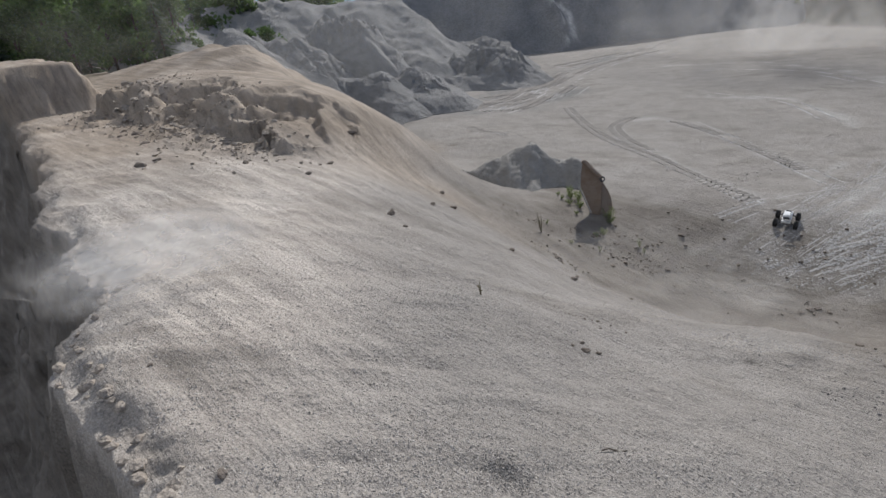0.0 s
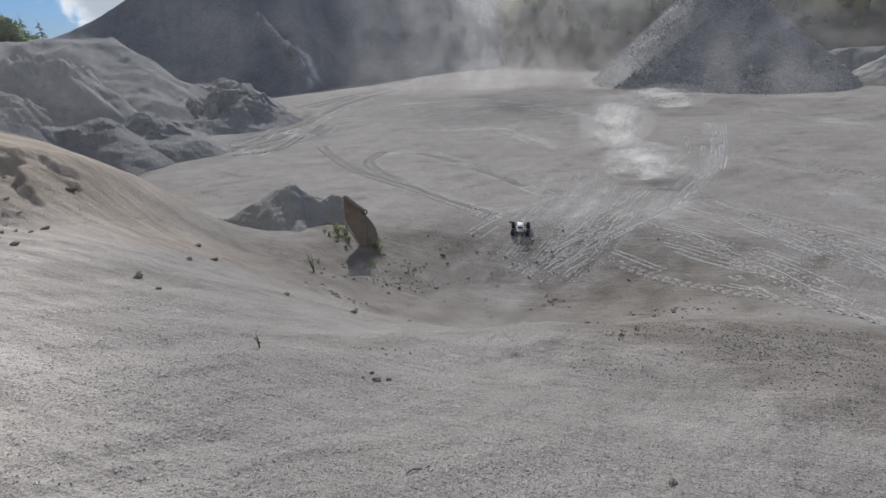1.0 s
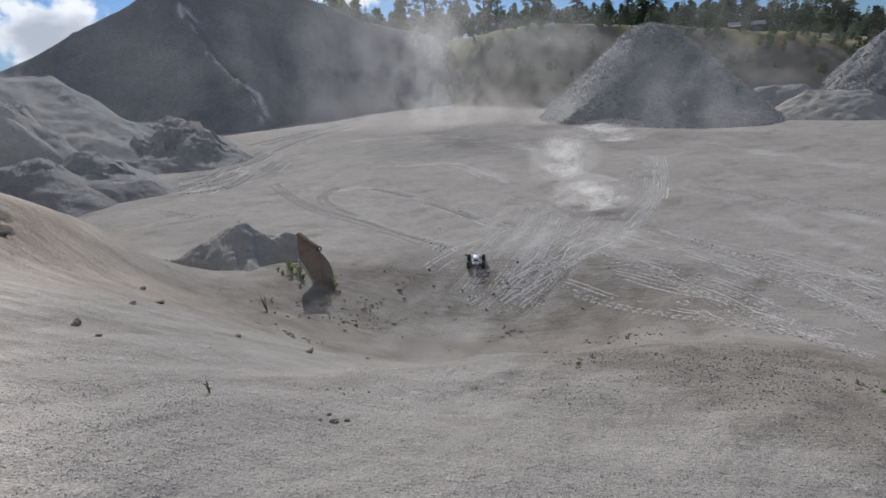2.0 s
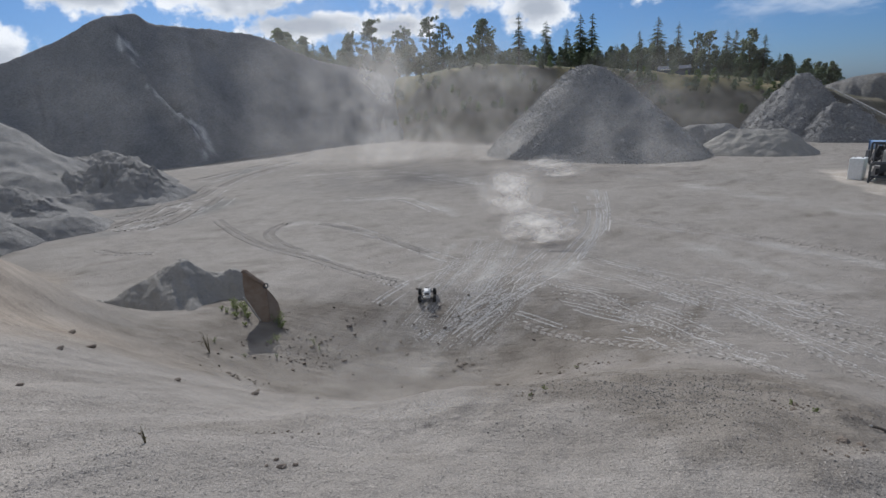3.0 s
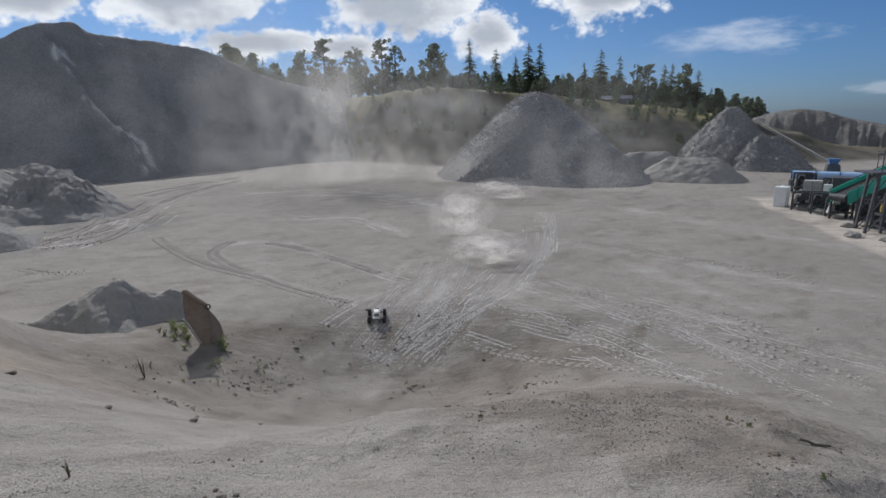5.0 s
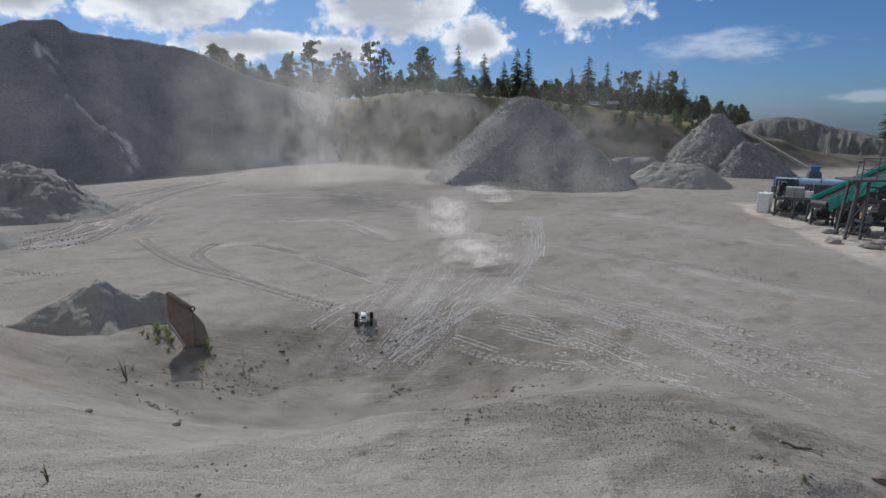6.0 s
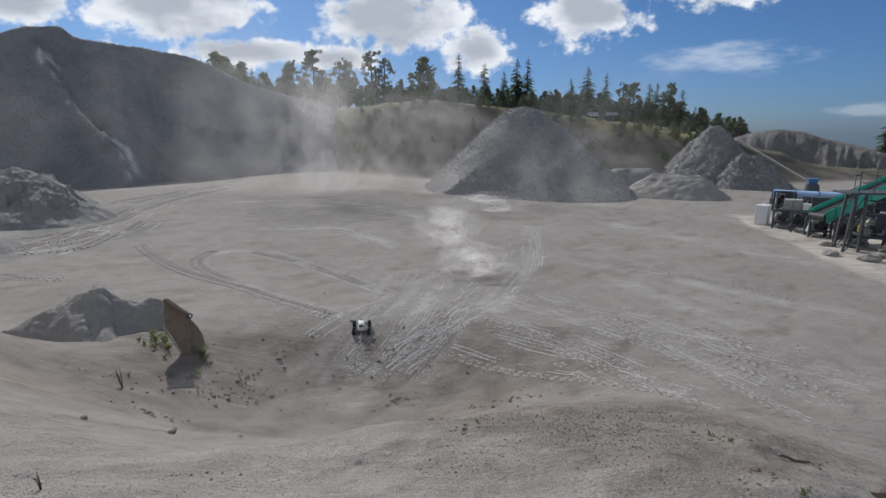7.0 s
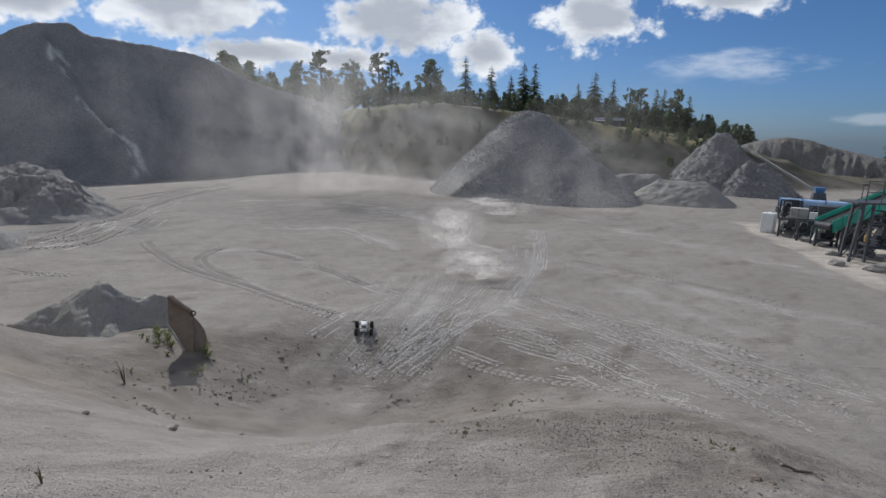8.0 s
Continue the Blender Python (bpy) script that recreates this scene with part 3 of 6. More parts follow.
def build_ground():
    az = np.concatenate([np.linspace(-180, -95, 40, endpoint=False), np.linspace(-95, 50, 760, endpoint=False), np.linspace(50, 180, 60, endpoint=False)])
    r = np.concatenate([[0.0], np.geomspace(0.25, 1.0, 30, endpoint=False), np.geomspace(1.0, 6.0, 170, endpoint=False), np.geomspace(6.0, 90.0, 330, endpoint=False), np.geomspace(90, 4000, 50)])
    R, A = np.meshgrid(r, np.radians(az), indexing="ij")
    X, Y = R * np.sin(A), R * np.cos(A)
    Z = land(X, Y)
    verts = np.stack([X, Y, Z], -1).reshape(-1, 3).tolist()
    faces = [f[::-1] for f in grid_faces(len(r), len(az), True)]
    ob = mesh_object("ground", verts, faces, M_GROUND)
    rr, aa = np.hypot(X, Y), np.degrees(np.arctan2(X, Y))
    base = rim_base(aa)
    east = X - 15.2 - 0.17 * (Y - 20.2) + 0.8 * fractal(X, Y, 2.5, 4, 88)
    pad = fade(east / 0.5) * fade((7.0 - east) / 3.0) * fade((Y - 13.0) / 3.0) * fade((33.5 - Y) / 2.5)
    soil = fade((rr - base + 2) / 5 + 0.5 * fractal(X, Y, 6, 3, 81)) * fade((aa + 21 + 4 * fractal(X, Y, 8, 3, 82)) / 9)
    turf = fade((rr - base - 7.6) / 2.5 + 2.2 * fractal(X, Y, 4, 4, 83)) * np.where(rr > 100, 1, fade((np.abs(aa + 25) - 9) / 6)) * np.where((rr < 130) & (aa > 0), 0.3 + 0.7 * fade((31 - aa) / 3), 1)
    sand = fade((1.6 - (0.55 * X + 0.83 * Y) + 1.6 * fractal(X, Y, 3.0, 4, 85)) / 3.0) * fade((-X + 3.2) / 3.2) * (rr < 50)
    sand = np.maximum(sand, pad * np.clip(0.9 + 0.7 * fractal(X, Y, 2.0, 4, 87), 0, 1))
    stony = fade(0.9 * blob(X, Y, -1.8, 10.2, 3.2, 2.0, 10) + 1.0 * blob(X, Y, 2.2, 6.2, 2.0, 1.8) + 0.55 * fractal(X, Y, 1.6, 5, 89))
    # shade of the drop and of steep faces, put into the colour
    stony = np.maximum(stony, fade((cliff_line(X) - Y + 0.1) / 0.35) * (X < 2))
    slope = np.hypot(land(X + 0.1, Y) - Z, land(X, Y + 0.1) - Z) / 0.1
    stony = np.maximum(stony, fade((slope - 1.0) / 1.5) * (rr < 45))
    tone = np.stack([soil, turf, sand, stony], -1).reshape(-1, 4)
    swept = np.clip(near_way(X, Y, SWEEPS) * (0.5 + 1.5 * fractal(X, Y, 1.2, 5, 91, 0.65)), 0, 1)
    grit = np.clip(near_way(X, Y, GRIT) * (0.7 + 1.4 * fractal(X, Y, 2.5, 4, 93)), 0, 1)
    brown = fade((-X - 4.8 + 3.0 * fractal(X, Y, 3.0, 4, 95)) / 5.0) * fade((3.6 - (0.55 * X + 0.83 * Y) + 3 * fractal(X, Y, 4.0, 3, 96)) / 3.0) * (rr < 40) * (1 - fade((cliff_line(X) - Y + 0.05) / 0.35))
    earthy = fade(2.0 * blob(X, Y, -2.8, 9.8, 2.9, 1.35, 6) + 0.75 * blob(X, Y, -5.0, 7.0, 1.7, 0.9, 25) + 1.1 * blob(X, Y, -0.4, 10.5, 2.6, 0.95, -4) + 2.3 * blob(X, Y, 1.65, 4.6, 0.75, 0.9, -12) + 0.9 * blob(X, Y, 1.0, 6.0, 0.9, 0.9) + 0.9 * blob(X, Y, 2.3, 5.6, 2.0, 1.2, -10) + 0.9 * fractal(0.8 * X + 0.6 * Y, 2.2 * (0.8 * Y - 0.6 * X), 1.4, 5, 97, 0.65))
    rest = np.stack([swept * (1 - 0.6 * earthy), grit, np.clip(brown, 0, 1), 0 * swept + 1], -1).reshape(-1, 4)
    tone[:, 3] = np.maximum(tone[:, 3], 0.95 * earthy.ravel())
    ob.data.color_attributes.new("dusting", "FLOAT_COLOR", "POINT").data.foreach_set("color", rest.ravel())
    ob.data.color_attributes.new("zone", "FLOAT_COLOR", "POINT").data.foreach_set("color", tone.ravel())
    return tagged(ob, "pale grey sandy gravel ground of a quarry", "ground", kind="structure")


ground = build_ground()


def heap(name, cx, cy, top, rx, ry, turn, material, rough=0.3, size=2.0, seed=0, sharp=1.0, n=90, ridge=0.0, label="", category="heap", group="", crag=0.0):
    """A heap that stands in the ground: a cone or long ridge with a broken surface."""
    k = 1.25
    u = np.linspace(-k, k, n)
    U, V = np.meshgrid(u, u, indexing="ij")
    c, s = math.cos(radians(turn)), math.sin(radians(turn))
    X, Y = cx + U * rx * c - V * ry * s, cy + U * rx * s + V * ry * c
    wob = 0.22 * fractal(X, Y, max(rx, ry) * 0.6, 4, seed + 5)
    d = np.hypot(np.maximum(np.abs(U) - ridge, 0) / (1 - ridge), V) + wob
    soft = np.sqrt(d * d + (0.12 / sharp) ** 2) - 0.05 / sharp
    base = land(X, Y)
    shape = top * (1 - soft)
    lumps = rough * (ridged(X, Y, size, 4, seed) * 0.7 + fractal(X, Y, size * 0.4, 4, seed + 9))
    if crag:
        bare = fade(0.45 + 2.2 * fractal(X, Y, 6.0, 3, seed + 2)) * fade(shape / (0.25 * top)) * fade((0.62 + 0.5 * fractal(X, Y, 3.0, 3, seed + 4) - d) / 0.25)
        lumps = lumps + crag * bare * (ridged(X + 0.4 * Y, 0.5 * Y, 1.1, 5, seed + 3) + 0.5 * (blocks(X, Y, 0.6, seed + 7) - 0.5) + 0.35 * (blocks(X, Y, 0.3, seed + 8) - 0.5))
    Z = base + np.where(shape > 0, shape + lumps * np.clip(shape / (0.3 * top), 0, 1), shape * 0.8 - 0.05)
    Z = np.maximum(Z, base - 0.6)
    verts = np.stack([X, Y, Z], -1).reshape(-1, 3).tolist()
    ob = mesh_object(name, verts, grid_faces(n, n), material)
    return tagged(ob, label, category, group)


def polar(az, d):
    return d * math.sin(radians(az)), d * math.cos(radians(az))


# large hill of spoil
def build_hill():
    az = np.linspace(-58, -4, 330)
    r = np.linspace(48, 120, 190)
    R, A = np.meshgrid(r, az, indexing="ij")
    X, Y = R * np.sin(np.radians(A)), R * np.cos(np.radians(A))
    crest_r = spline(A, (-58, -48, -38, -34, -26, -17, -8), (76, 76, 77, 77, 81, 85, 90))
    crest_z = spline(A, (-58, -48, -44.5, -39.4, -37.5, -36, -34.4, -33.1, -28.9, -25.5, -22.4, -18.9, -16.3, -12, -8), (4, 8.6, 11.0, 14.3, 16.0, 16.5, 16.6, 15.5, 15.2, 14.9, 13.5, 11.6, 10.6, 9.0, 7.0))
    foot = spline(A, (-58, -45, -32, -27, -18, -8), (60, 58, 57, 62, 67, 72))
    t = (R - foot) / (crest_r - foot)
    t = t + 0.05 * ridged(X, Y, 12, 4, 5)
    tc = np.clip(t, 0, 1)
    line = spline(tc, (0, 0.27, 0.40, 0.52, 0.65, 0.85, 1.0), (-30.5, -31.8, -33.1, -34.1, -35.0, -36.1, -36.8)) + 0.3 * fractal(X, Y, 4, 4, 4)
    rib = np.exp(-(((A - line) / 0.5) ** 2)) * np.sin(np.pi * np.clip(tc, 0, 0.97))
    gully = np.exp(-(((A - line - 1.0) / 0.6) ** 2)) * np.sin(np.pi * tc)
    front = np.clip(t, -0.3, 1)
    Z = crest_z * np.where(t < 1, front - 0.06 * np.sin(np.pi * np.clip(t, 0, 1)), 1 - 0.35 * (R - crest_r) / 20)
    Z = Z + np.clip(front, 0, 1) * (0.8 * ridged(X, Y, 9, 5, 11) + 0.45 * fractal(X, Y, 2.0, 4, 12)) * (1 - 0.75 * np.clip((t - 0.8) / 0.2, 0, 1))
    Z = Z + 1.3 * rib * (0.6 + 1.3 * fractal(X, Y, 2.5, 4, 6)) - 0.6 * gully + 0.5 * np.sin(np.pi * tc) * ridged(A * 0.9, R * 0.12, 1.4, 4, 9)
    Z = np.maximum(Z, -2.0)
    ob = mesh_object("spoil_hill", np.stack([X, Y, Z], -1).reshape(-1, 3).tolist(), [f[::-1] for f in grid_faces(len(r), len(az))], M_HILL)
    # sunlit rib painted in as a broken pale streak along the line
    bend = line + 0.1 + 1.1 * fractal(X, Y, 5.0, 4, 7, 0.6)
    lit_streak = np.clip((np.exp(-(((A - bend) / 0.22) ** 2)) + 0.8 * np.exp(-(((A - bend - 0.7) / 0.28) ** 2))) * (0.7 + 3.4 * fractal(X, Y, 2.2, 5, 8, 0.7)) * fade(tc / 0.15) * fade((0.97 - tc) / 0.1), 0, 1)
    ob.data.attributes.new("lit_streak", "FLOAT", "POINT").data.foreach_set("value", lit_streak.ravel())
    return tagged(ob, "large dark grey spoil hill shaded on its near side", "hill")


spoil_hill = build_hill()
# piles and heaps on the yard
def part(name, bm, material, parent, label="", smooth=False):
    me = bpy.data.meshes.new(name)
    bm.to_mesh(me)
    bm.free()
    me.materials.append(material)
    if smooth:
        me.polygons.foreach_set("use_smooth", [True] * len(me.polygons))
    ob = new(name, me)
    ob.parent = parent
    if label:
        ob["label"] = label
    return ob


def stone_cloud(name, points, sizes, material, parent=None, flat=0.7, seed=1, boxy=False):
    """Many small broken stones in one mesh: distorted octahedra."""
    g = np.random.default_rng(seed)
    n = len(points)
    if boxy:
        unit = np.array([(x, y, z) for x in (-0.62, 0.62) for y in (-0.62, 0.62) for z in (-0.62, 0.62)])
        tri = np.array([(0, 1, 3), (0, 3, 2), (4, 6, 7), (4, 7, 5), (0, 4, 5), (0, 5, 1), (2, 3, 7), (2, 7, 6), (0, 2, 6), (0, 6, 4), (1, 5, 7), (1, 7, 3)])
        v = unit[None] * g.uniform(0.55, 1.25, (n, 1, 3)) + g.normal(0, 0.2, (n, 8, 3))
    else:
        unit = np.array([(1, 0, 0), (0, 1, 0), (-1, 0, 0), (0, -1, 0), (0, 0, 1), (0, 0, -1)], float)
        tri = np.array([(0, 1, 4), (1, 2, 4), (2, 3, 4), (3, 0, 4), (1, 0, 5), (2, 1, 5), (3, 2, 5), (0, 3, 5)])
        v = unit[None] * g.uniform(0.55, 1.15, (n, 6, 1)) + g.normal(0, 0.12, (n, 6, 3))
    a = g.uniform(0, 6.283, n)
    c, s = np.cos(a)[:, None], np.sin(a)[:, None]
    x, y, z = v[..., 0] * c - v[..., 1] * s, v[..., 0] * s + v[..., 1] * c, v[..., 2] * flat
    v = np.stack([x, y, z], -1) * np.asarray(sizes)[:, None, None] + np.asarray(points)[:, None]
    f = tri[None] + len(unit) * np.arange(n)[:, None, None]
    ob = mesh_object(name, v.reshape(-1, 3).tolist(), f.reshape(-1, 3).tolist(), material, False, parent)
    ob["kind"] = "stuff"
    return ob


def strew(ob, count, lo, hi, seed, chips=M_CHIPS):
    """Loose stones over a pile's surface."""
    g = np.random.default_rng(seed)
    co = np.empty(len(ob.data.vertices) * 3)
    ob.data.vertices.foreach_get("co", co)
    co = co.reshape(-1, 3)
    up = co[co[:, 2] > land(co[:, 0], co[:, 1]) - 0.1]
    p = up[g.integers(0, len(up), count)]
    p = p + np.column_stack([g.normal(0, 0.12, (count, 2)), g.normal(0.02, 0.03, count)])
    return stone_cloud("loose_stone", p, lo + (hi - lo) * g.random(count) ** 2.5, chips, ob, 0.8, seed, True)


def build_gravel_pile():
    """A cone of tipped stone with a long lower shoulder run out towards the yard."""
    X, Y = np.meshgrid(np.linspace(-4.5, 19.0, 210), np.linspace(35.0, 60.0, 210), indexing="ij")
    wob = 0.9 * fractal(X, Y, 5.0, 4, 26)
    total = 0.0
    for cx, cy, top, steep in ((6.8, 49.4, 8.2, 0.98), (7.8, 48.6, 7.8, 0.92), (9.4, 45.6, 4.8, 0.72), (10.7, 42.8, 2.6, 0.62)):
        total = total + np.exp((top + 0.25 - steep * np.sqrt((X - cx) ** 2 + (Y - cy) ** 2 + 2.2) + wob * 0.5) / 0.30)
    shape = 0.30 * np.log(total)
    shape = shape + np.clip(shape, 0, 1) * (0.16 * ridged(X, Y, 2.6, 4, 21) + 0.14 * fractal(X, Y, 0.8, 4, 22))
    Z = land(X, Y) + np.maximum(shape, -0.3)
    ob = mesh_object("gravel_mound", np.stack([X, Y, Z], -1).reshape(-1, 3).tolist(), grid_faces(210, 210), M_STONE)
    return tagged(ob, "tall cone of loose crushed grey stone on the yard", "gravel pile", "gravel piles")


gravel_pile = build_gravel_pile()
strew(gravel_pile, 34000, 0.022, 0.085, 3)
far_pile = heap("gravel_mound", *polar(26.6, 60), 5.7, 4.7, 5.0, -30, M_FARSTONE, 0.3, 2.2, 27, 1.6, 120, 0.08, "steep far pile of grey crushed stone", "gravel pile", "gravel piles", 0.3)
strew(far_pile, 4000, 0.03, 0.10, 5, M_FARCHIPS)
side_pile = heap("gravel_mound", *polar(29.9, 57), 3.0, 3.4, 3.6, -30, M_FARSTONE, 0.25, 1.6, 28, 1.8, 100, 0.2, "lower pile of grey crushed stone beside a steep one", "gravel pile", "gravel piles", 0.25)
strew(side_pile, 2500, 0.03, 0.10, 6, M_FARCHIPS)
pale_heap = heap("sand_mound", *polar(19.6, 49), 2.0, 4.0, 2.4, -12, M_HEAP, 0.15, 1.2, 30, 1.3, 80, 0.3, "pale low sand heap behind the crushed stone", "heap", "earth heaps")
low_heap = heap("sand_mound", *polar(23.4, 46), 1.8, 4.0, 2.4, -24, M_DARKHEAP, 0.15, 1.2, 29, 1.3, 80, 0.4, "low dark sand heap behind the crushed stone", "heap", "earth heaps")


def build_distant_ridge():
    """A far spoil ridge, flat on top where it is highest, falling away to one side, its steep face cut by gullies."""
    A, R = np.meshgrid(np.linspace(24.0, 50.0, 260), np.linspace(74.0, 112.0, 120), indexing="ij")
    X, Y = R * np.sin(np.radians(A)), R * np.cos(np.radians(A))
    crest = spline(A, (24, 26.5, 28.1, 30.3, 32.1, 33.2, 35.1, 37.6, 39.5, 43, 50), (-1.0, 1.5, 3.9, 5.0, 5.3, 5.1, 4.2, 3.2, 2.4, 1.4, 1.0)) + 0.25 * fractal(A, R * 0.1, 1.5, 3, 33)
    t = (R - 77.0 - 2.0 * fractal(X, Y, 9.0, 3, 34)) / 9.0
    cut = ridged(A * 1.6, R * 0.12, 1.2, 4, 35)
    Z = -1.0 + (crest + 1.0) * fade(np.clip(t, 0, 1)) ** 0.8 + np.sin(np.pi * np.clip(t, 0, 1)) * (0.5 * cut + 0.5 * fractal(X, Y, 2.2, 5, 36, 0.6)) - 0.12 * np.clip(t - 1.3, 0, 3)
    Z = np.where(t > 0, np.maximum(Z, land(X, Y) - 0.5), -2.0)
    ob = mesh_object("distant_spoil_hill", np.stack([X, Y, Z], -1).reshape(-1, 3).tolist(), grid_faces(260, 120), M_FARHILL)
    return tagged(ob, "long distant grey spoil ridge with a flat top and gullied side", "hill", "distant hills")


back_ridge = build_distant_ridge()
HEAPS = [
    (-56.0, 45.0, 6.1, 13.0, 11.0, 56, 0.30, 0.55, 0.22, "long flat-topped bank of pale dumped sand"),
    (-52.5, 36.0, 4.7, 5.0, 4.5, 50, 0.30, 0.20, 0.55, "jagged pale heap of dumped sandy earth"),
    (-46.5, 40.0, 3.1, 6.5, 5.6, 62, 0.22, 0.20, 0.22, "smooth pale slope of dumped sand"),
    (-46.2, 29.0, 1.9, 3.5, 3.5, 46, 0.20, 0.05, 0.25, "low pale cone of dumped sand"),
    (-51.5, 28.0, 2.0, 4.0, 3.6, 50, 0.18, 0.20, 0.20, "smooth pale slope of dumped sand"),
    (-40.2, 38.0, 1.9, 5.2, 4.2, 40, 0.38, 0.50, 0.42, "jagged pale heap of dumped sandy earth"),
    (-41.5, 46.0, 2.4, 6.5, 5.6, 42, 0.30, 0.35, 0.35, "jagged pale heap of dumped sandy earth"),
    (-58.5, 33.0, 3.4, 5.0, 4.2, 50, 0.25, 0.30, 0.40, "jagged pale heap of dumped sandy earth"),
    (-57.0, 27.5, 2.2, 4.2, 3.0, 52, 0.15, 0.25, 0.15, "smooth pale slope of dumped sand"),
]
for i, (a, d, top, rx, ry, tn, rough, ridge, crag, label) in enumerate(HEAPS):
    heap("earth_mound", *polar(a, d), top, rx, ry, tn, M_HEAP, rough, 3.5, 40 + 3 * i, 2.2, 210, ridge, label, "heap", "earth heaps", crag)


def build_near_heap():
    """A long low heap with two humps, its loose front run down in shallow runnels."""
    cx, cy = polar(-34.0, 14.1)
    u, v = np.meshgrid(np.linspace(-3.1, 2.6, 230), np.linspace(-1.7, 1.7, 130), indexing="ij")
    c, s1 = math.cos(radians(34.0)), math.sin(radians(34.0))
    X, Y = cx + u * c - v * s1, cy + u * s1 + v * c
    crest = spline(u, (-3.1, -2.3, -1.8, -1.26, -0.62, -0.07, 0.32, 0.79, 0.96, 1.28, 1.6, 1.95, 2.6), (-0.3, -0.05, 0.2, 0.5, 0.84, 0.98, 0.72, 0.52, 0.60, 0.52, 0.1, -0.1, -0.3))
    crest = crest + 0.10 * fractal(u * 1.0, v * 0, 0.5, 4, 81)
    off = v + 0.22 * fractal(u, v, 0.9, 4, 82) + 0.12
    shape = crest - 0.76 * (np.sqrt(off * off + 0.02) - 0.14) - 0.10 * fade(np.abs(off))
    lumps = 0.10 * fractal(X, Y, 0.7, 5, 83, 0.6) + 0.05 * ridged(u * 1.6, v * 0.35, 0.45, 3, 84) * fade(-off * 3) + 0.05 * (blocks(X, Y, 0.16, 85) - 0.5) * fade(1 - np.abs(off) * 3)
    Z = land(X, Y) + np.maximum(shape + lumps * np.clip(shape / 0.2 + 0.3, 0, 1), -0.15)
    ob = mesh_object("earth_mound", np.stack([X, Y, Z], -1).reshape(-1, 3).tolist(), grid_faces(230, 130), M_DARKHEAP)
    return tagged(ob, "small grey two-humped heap of earth beside a leaning slab", "heap", "earth heaps")


near_heap = build_near_heap()


# ---- small mesh tools ----
def empty(name, m, label, category, group=""):
    ob = new(name)
    ob.matrix_world = m
    return tagged(ob, label, category, group)


def box_into(bm, m, sx, sy, sz, bevel=0.0):
    """A box of that size, centred on m."""
    made = bmesh.ops.create_cube(bm, size=1.0, matrix=m @ Matrix.Diagonal((sx, sy, sz, 1)))
    if bevel:
        edges = list({e for v in made["verts"] for e in v.link_edges})
        bmesh.ops.bevel(bm, geom=edges, offset=bevel, segments=2, affect="EDGES", profile=0.6)
    return bm


def box(sx, sy, sz, m=None, bevel=0.01):
    return box_into(bmesh.new(), m or Matrix(), sx, sy, sz, bevel)


def bar_into(bm, p, q, r, seg=8, r2=None):
    """A round bar from p to q."""
    p, q = Vector(p), Vector(q)
    m = Matrix.Translation((p + q) / 2) @ (q - p).to_track_quat("Z", "Y").to_matrix().to_4x4()
    bmesh.ops.create_cone(bm, cap_ends=True, segments=seg, radius1=r, radius2=r if r2 is None else r2, depth=(q - p).length, matrix=m)
    return bm


def bar(p, q, r, seg=8, r2=None):
    return bar_into(bmesh.new(), p, q, r, seg, r2)


def beam(p, q, w, h, bevel=0.008):
    """A square beam from p to q."""
    p, q = Vector(p), Vector(q)
    way = q - p
    m = Matrix.Translation((p + q) / 2) @ way.to_track_quat("X", "Z").to_matrix().to_4x4()
    return box(way.length, w, h, m, bevel)


def ground_z(x, y):
    return float(land(x, y))


# ---- trees ----
def needle_mesh(height, crown_from, width, seed, droop=0.35, ragged=0.25, taper=0.85):
    """Whorls of drooping boughs, each a ragged fan of short hanging needle sprays."""
    g = random.Random(seed)
    verts, faces = [], []
    levels = 30
    for i in range(levels):
        f = i / (levels - 1)
        z0 = height * (crown_from + (1 - crown_from) * f)
        reach = width * ((1 - f) ** taper * (0.86 + 0.14 * math.sin(11 * f + seed)) + 0.025)
        for k in range(8 if f < 0.75 else 6):
            if g.random() < ragged:
                continue
            a = g.uniform(0, 6.283)
            length = reach * g.uniform(0.55, 1.18)
            z = z0 + g.uniform(-0.5, 0.5) * height / levels
            c, s = math.cos(a), math.sin(a)
            n = max(3, min(7, int(length / 0.26)))
            for j in range(n):
                t = (j + 0.5) / n
                r = length * t
                zz = z - droop * r * (0.5 + 0.5 * t) + 0.16 * length * max(0.0, t - 0.7)
                for side in (-1, 1):
                    w = 0.42 * length * (1.05 - t) * g.uniform(0.5, 1.2) + 0.07
                    l = length / n * g.uniform(0.9, 1.5)
                    hang = g.uniform(0.15, 0.6) * w
                    o = side * w
                    b = len(verts)
                    verts += [(c * (r - 0.3 * l), s * (r - 0.3 * l), zz + 0.03), (c * (r + l) - s * o * 0.5, s * (r + l) + c * o * 0.5, zz - 0.3 * hang), (c * (r + 0.7 * l) - s * o, s * (r + 0.7 * l) + c * o, zz - hang), (c * r - s * o * 0.5, s * r + c * o * 0.5, zz - 0.7 * hang)]
                    faces += [(b, b + 1, b + 2), (b, b + 2, b + 3)]
    return verts, faces


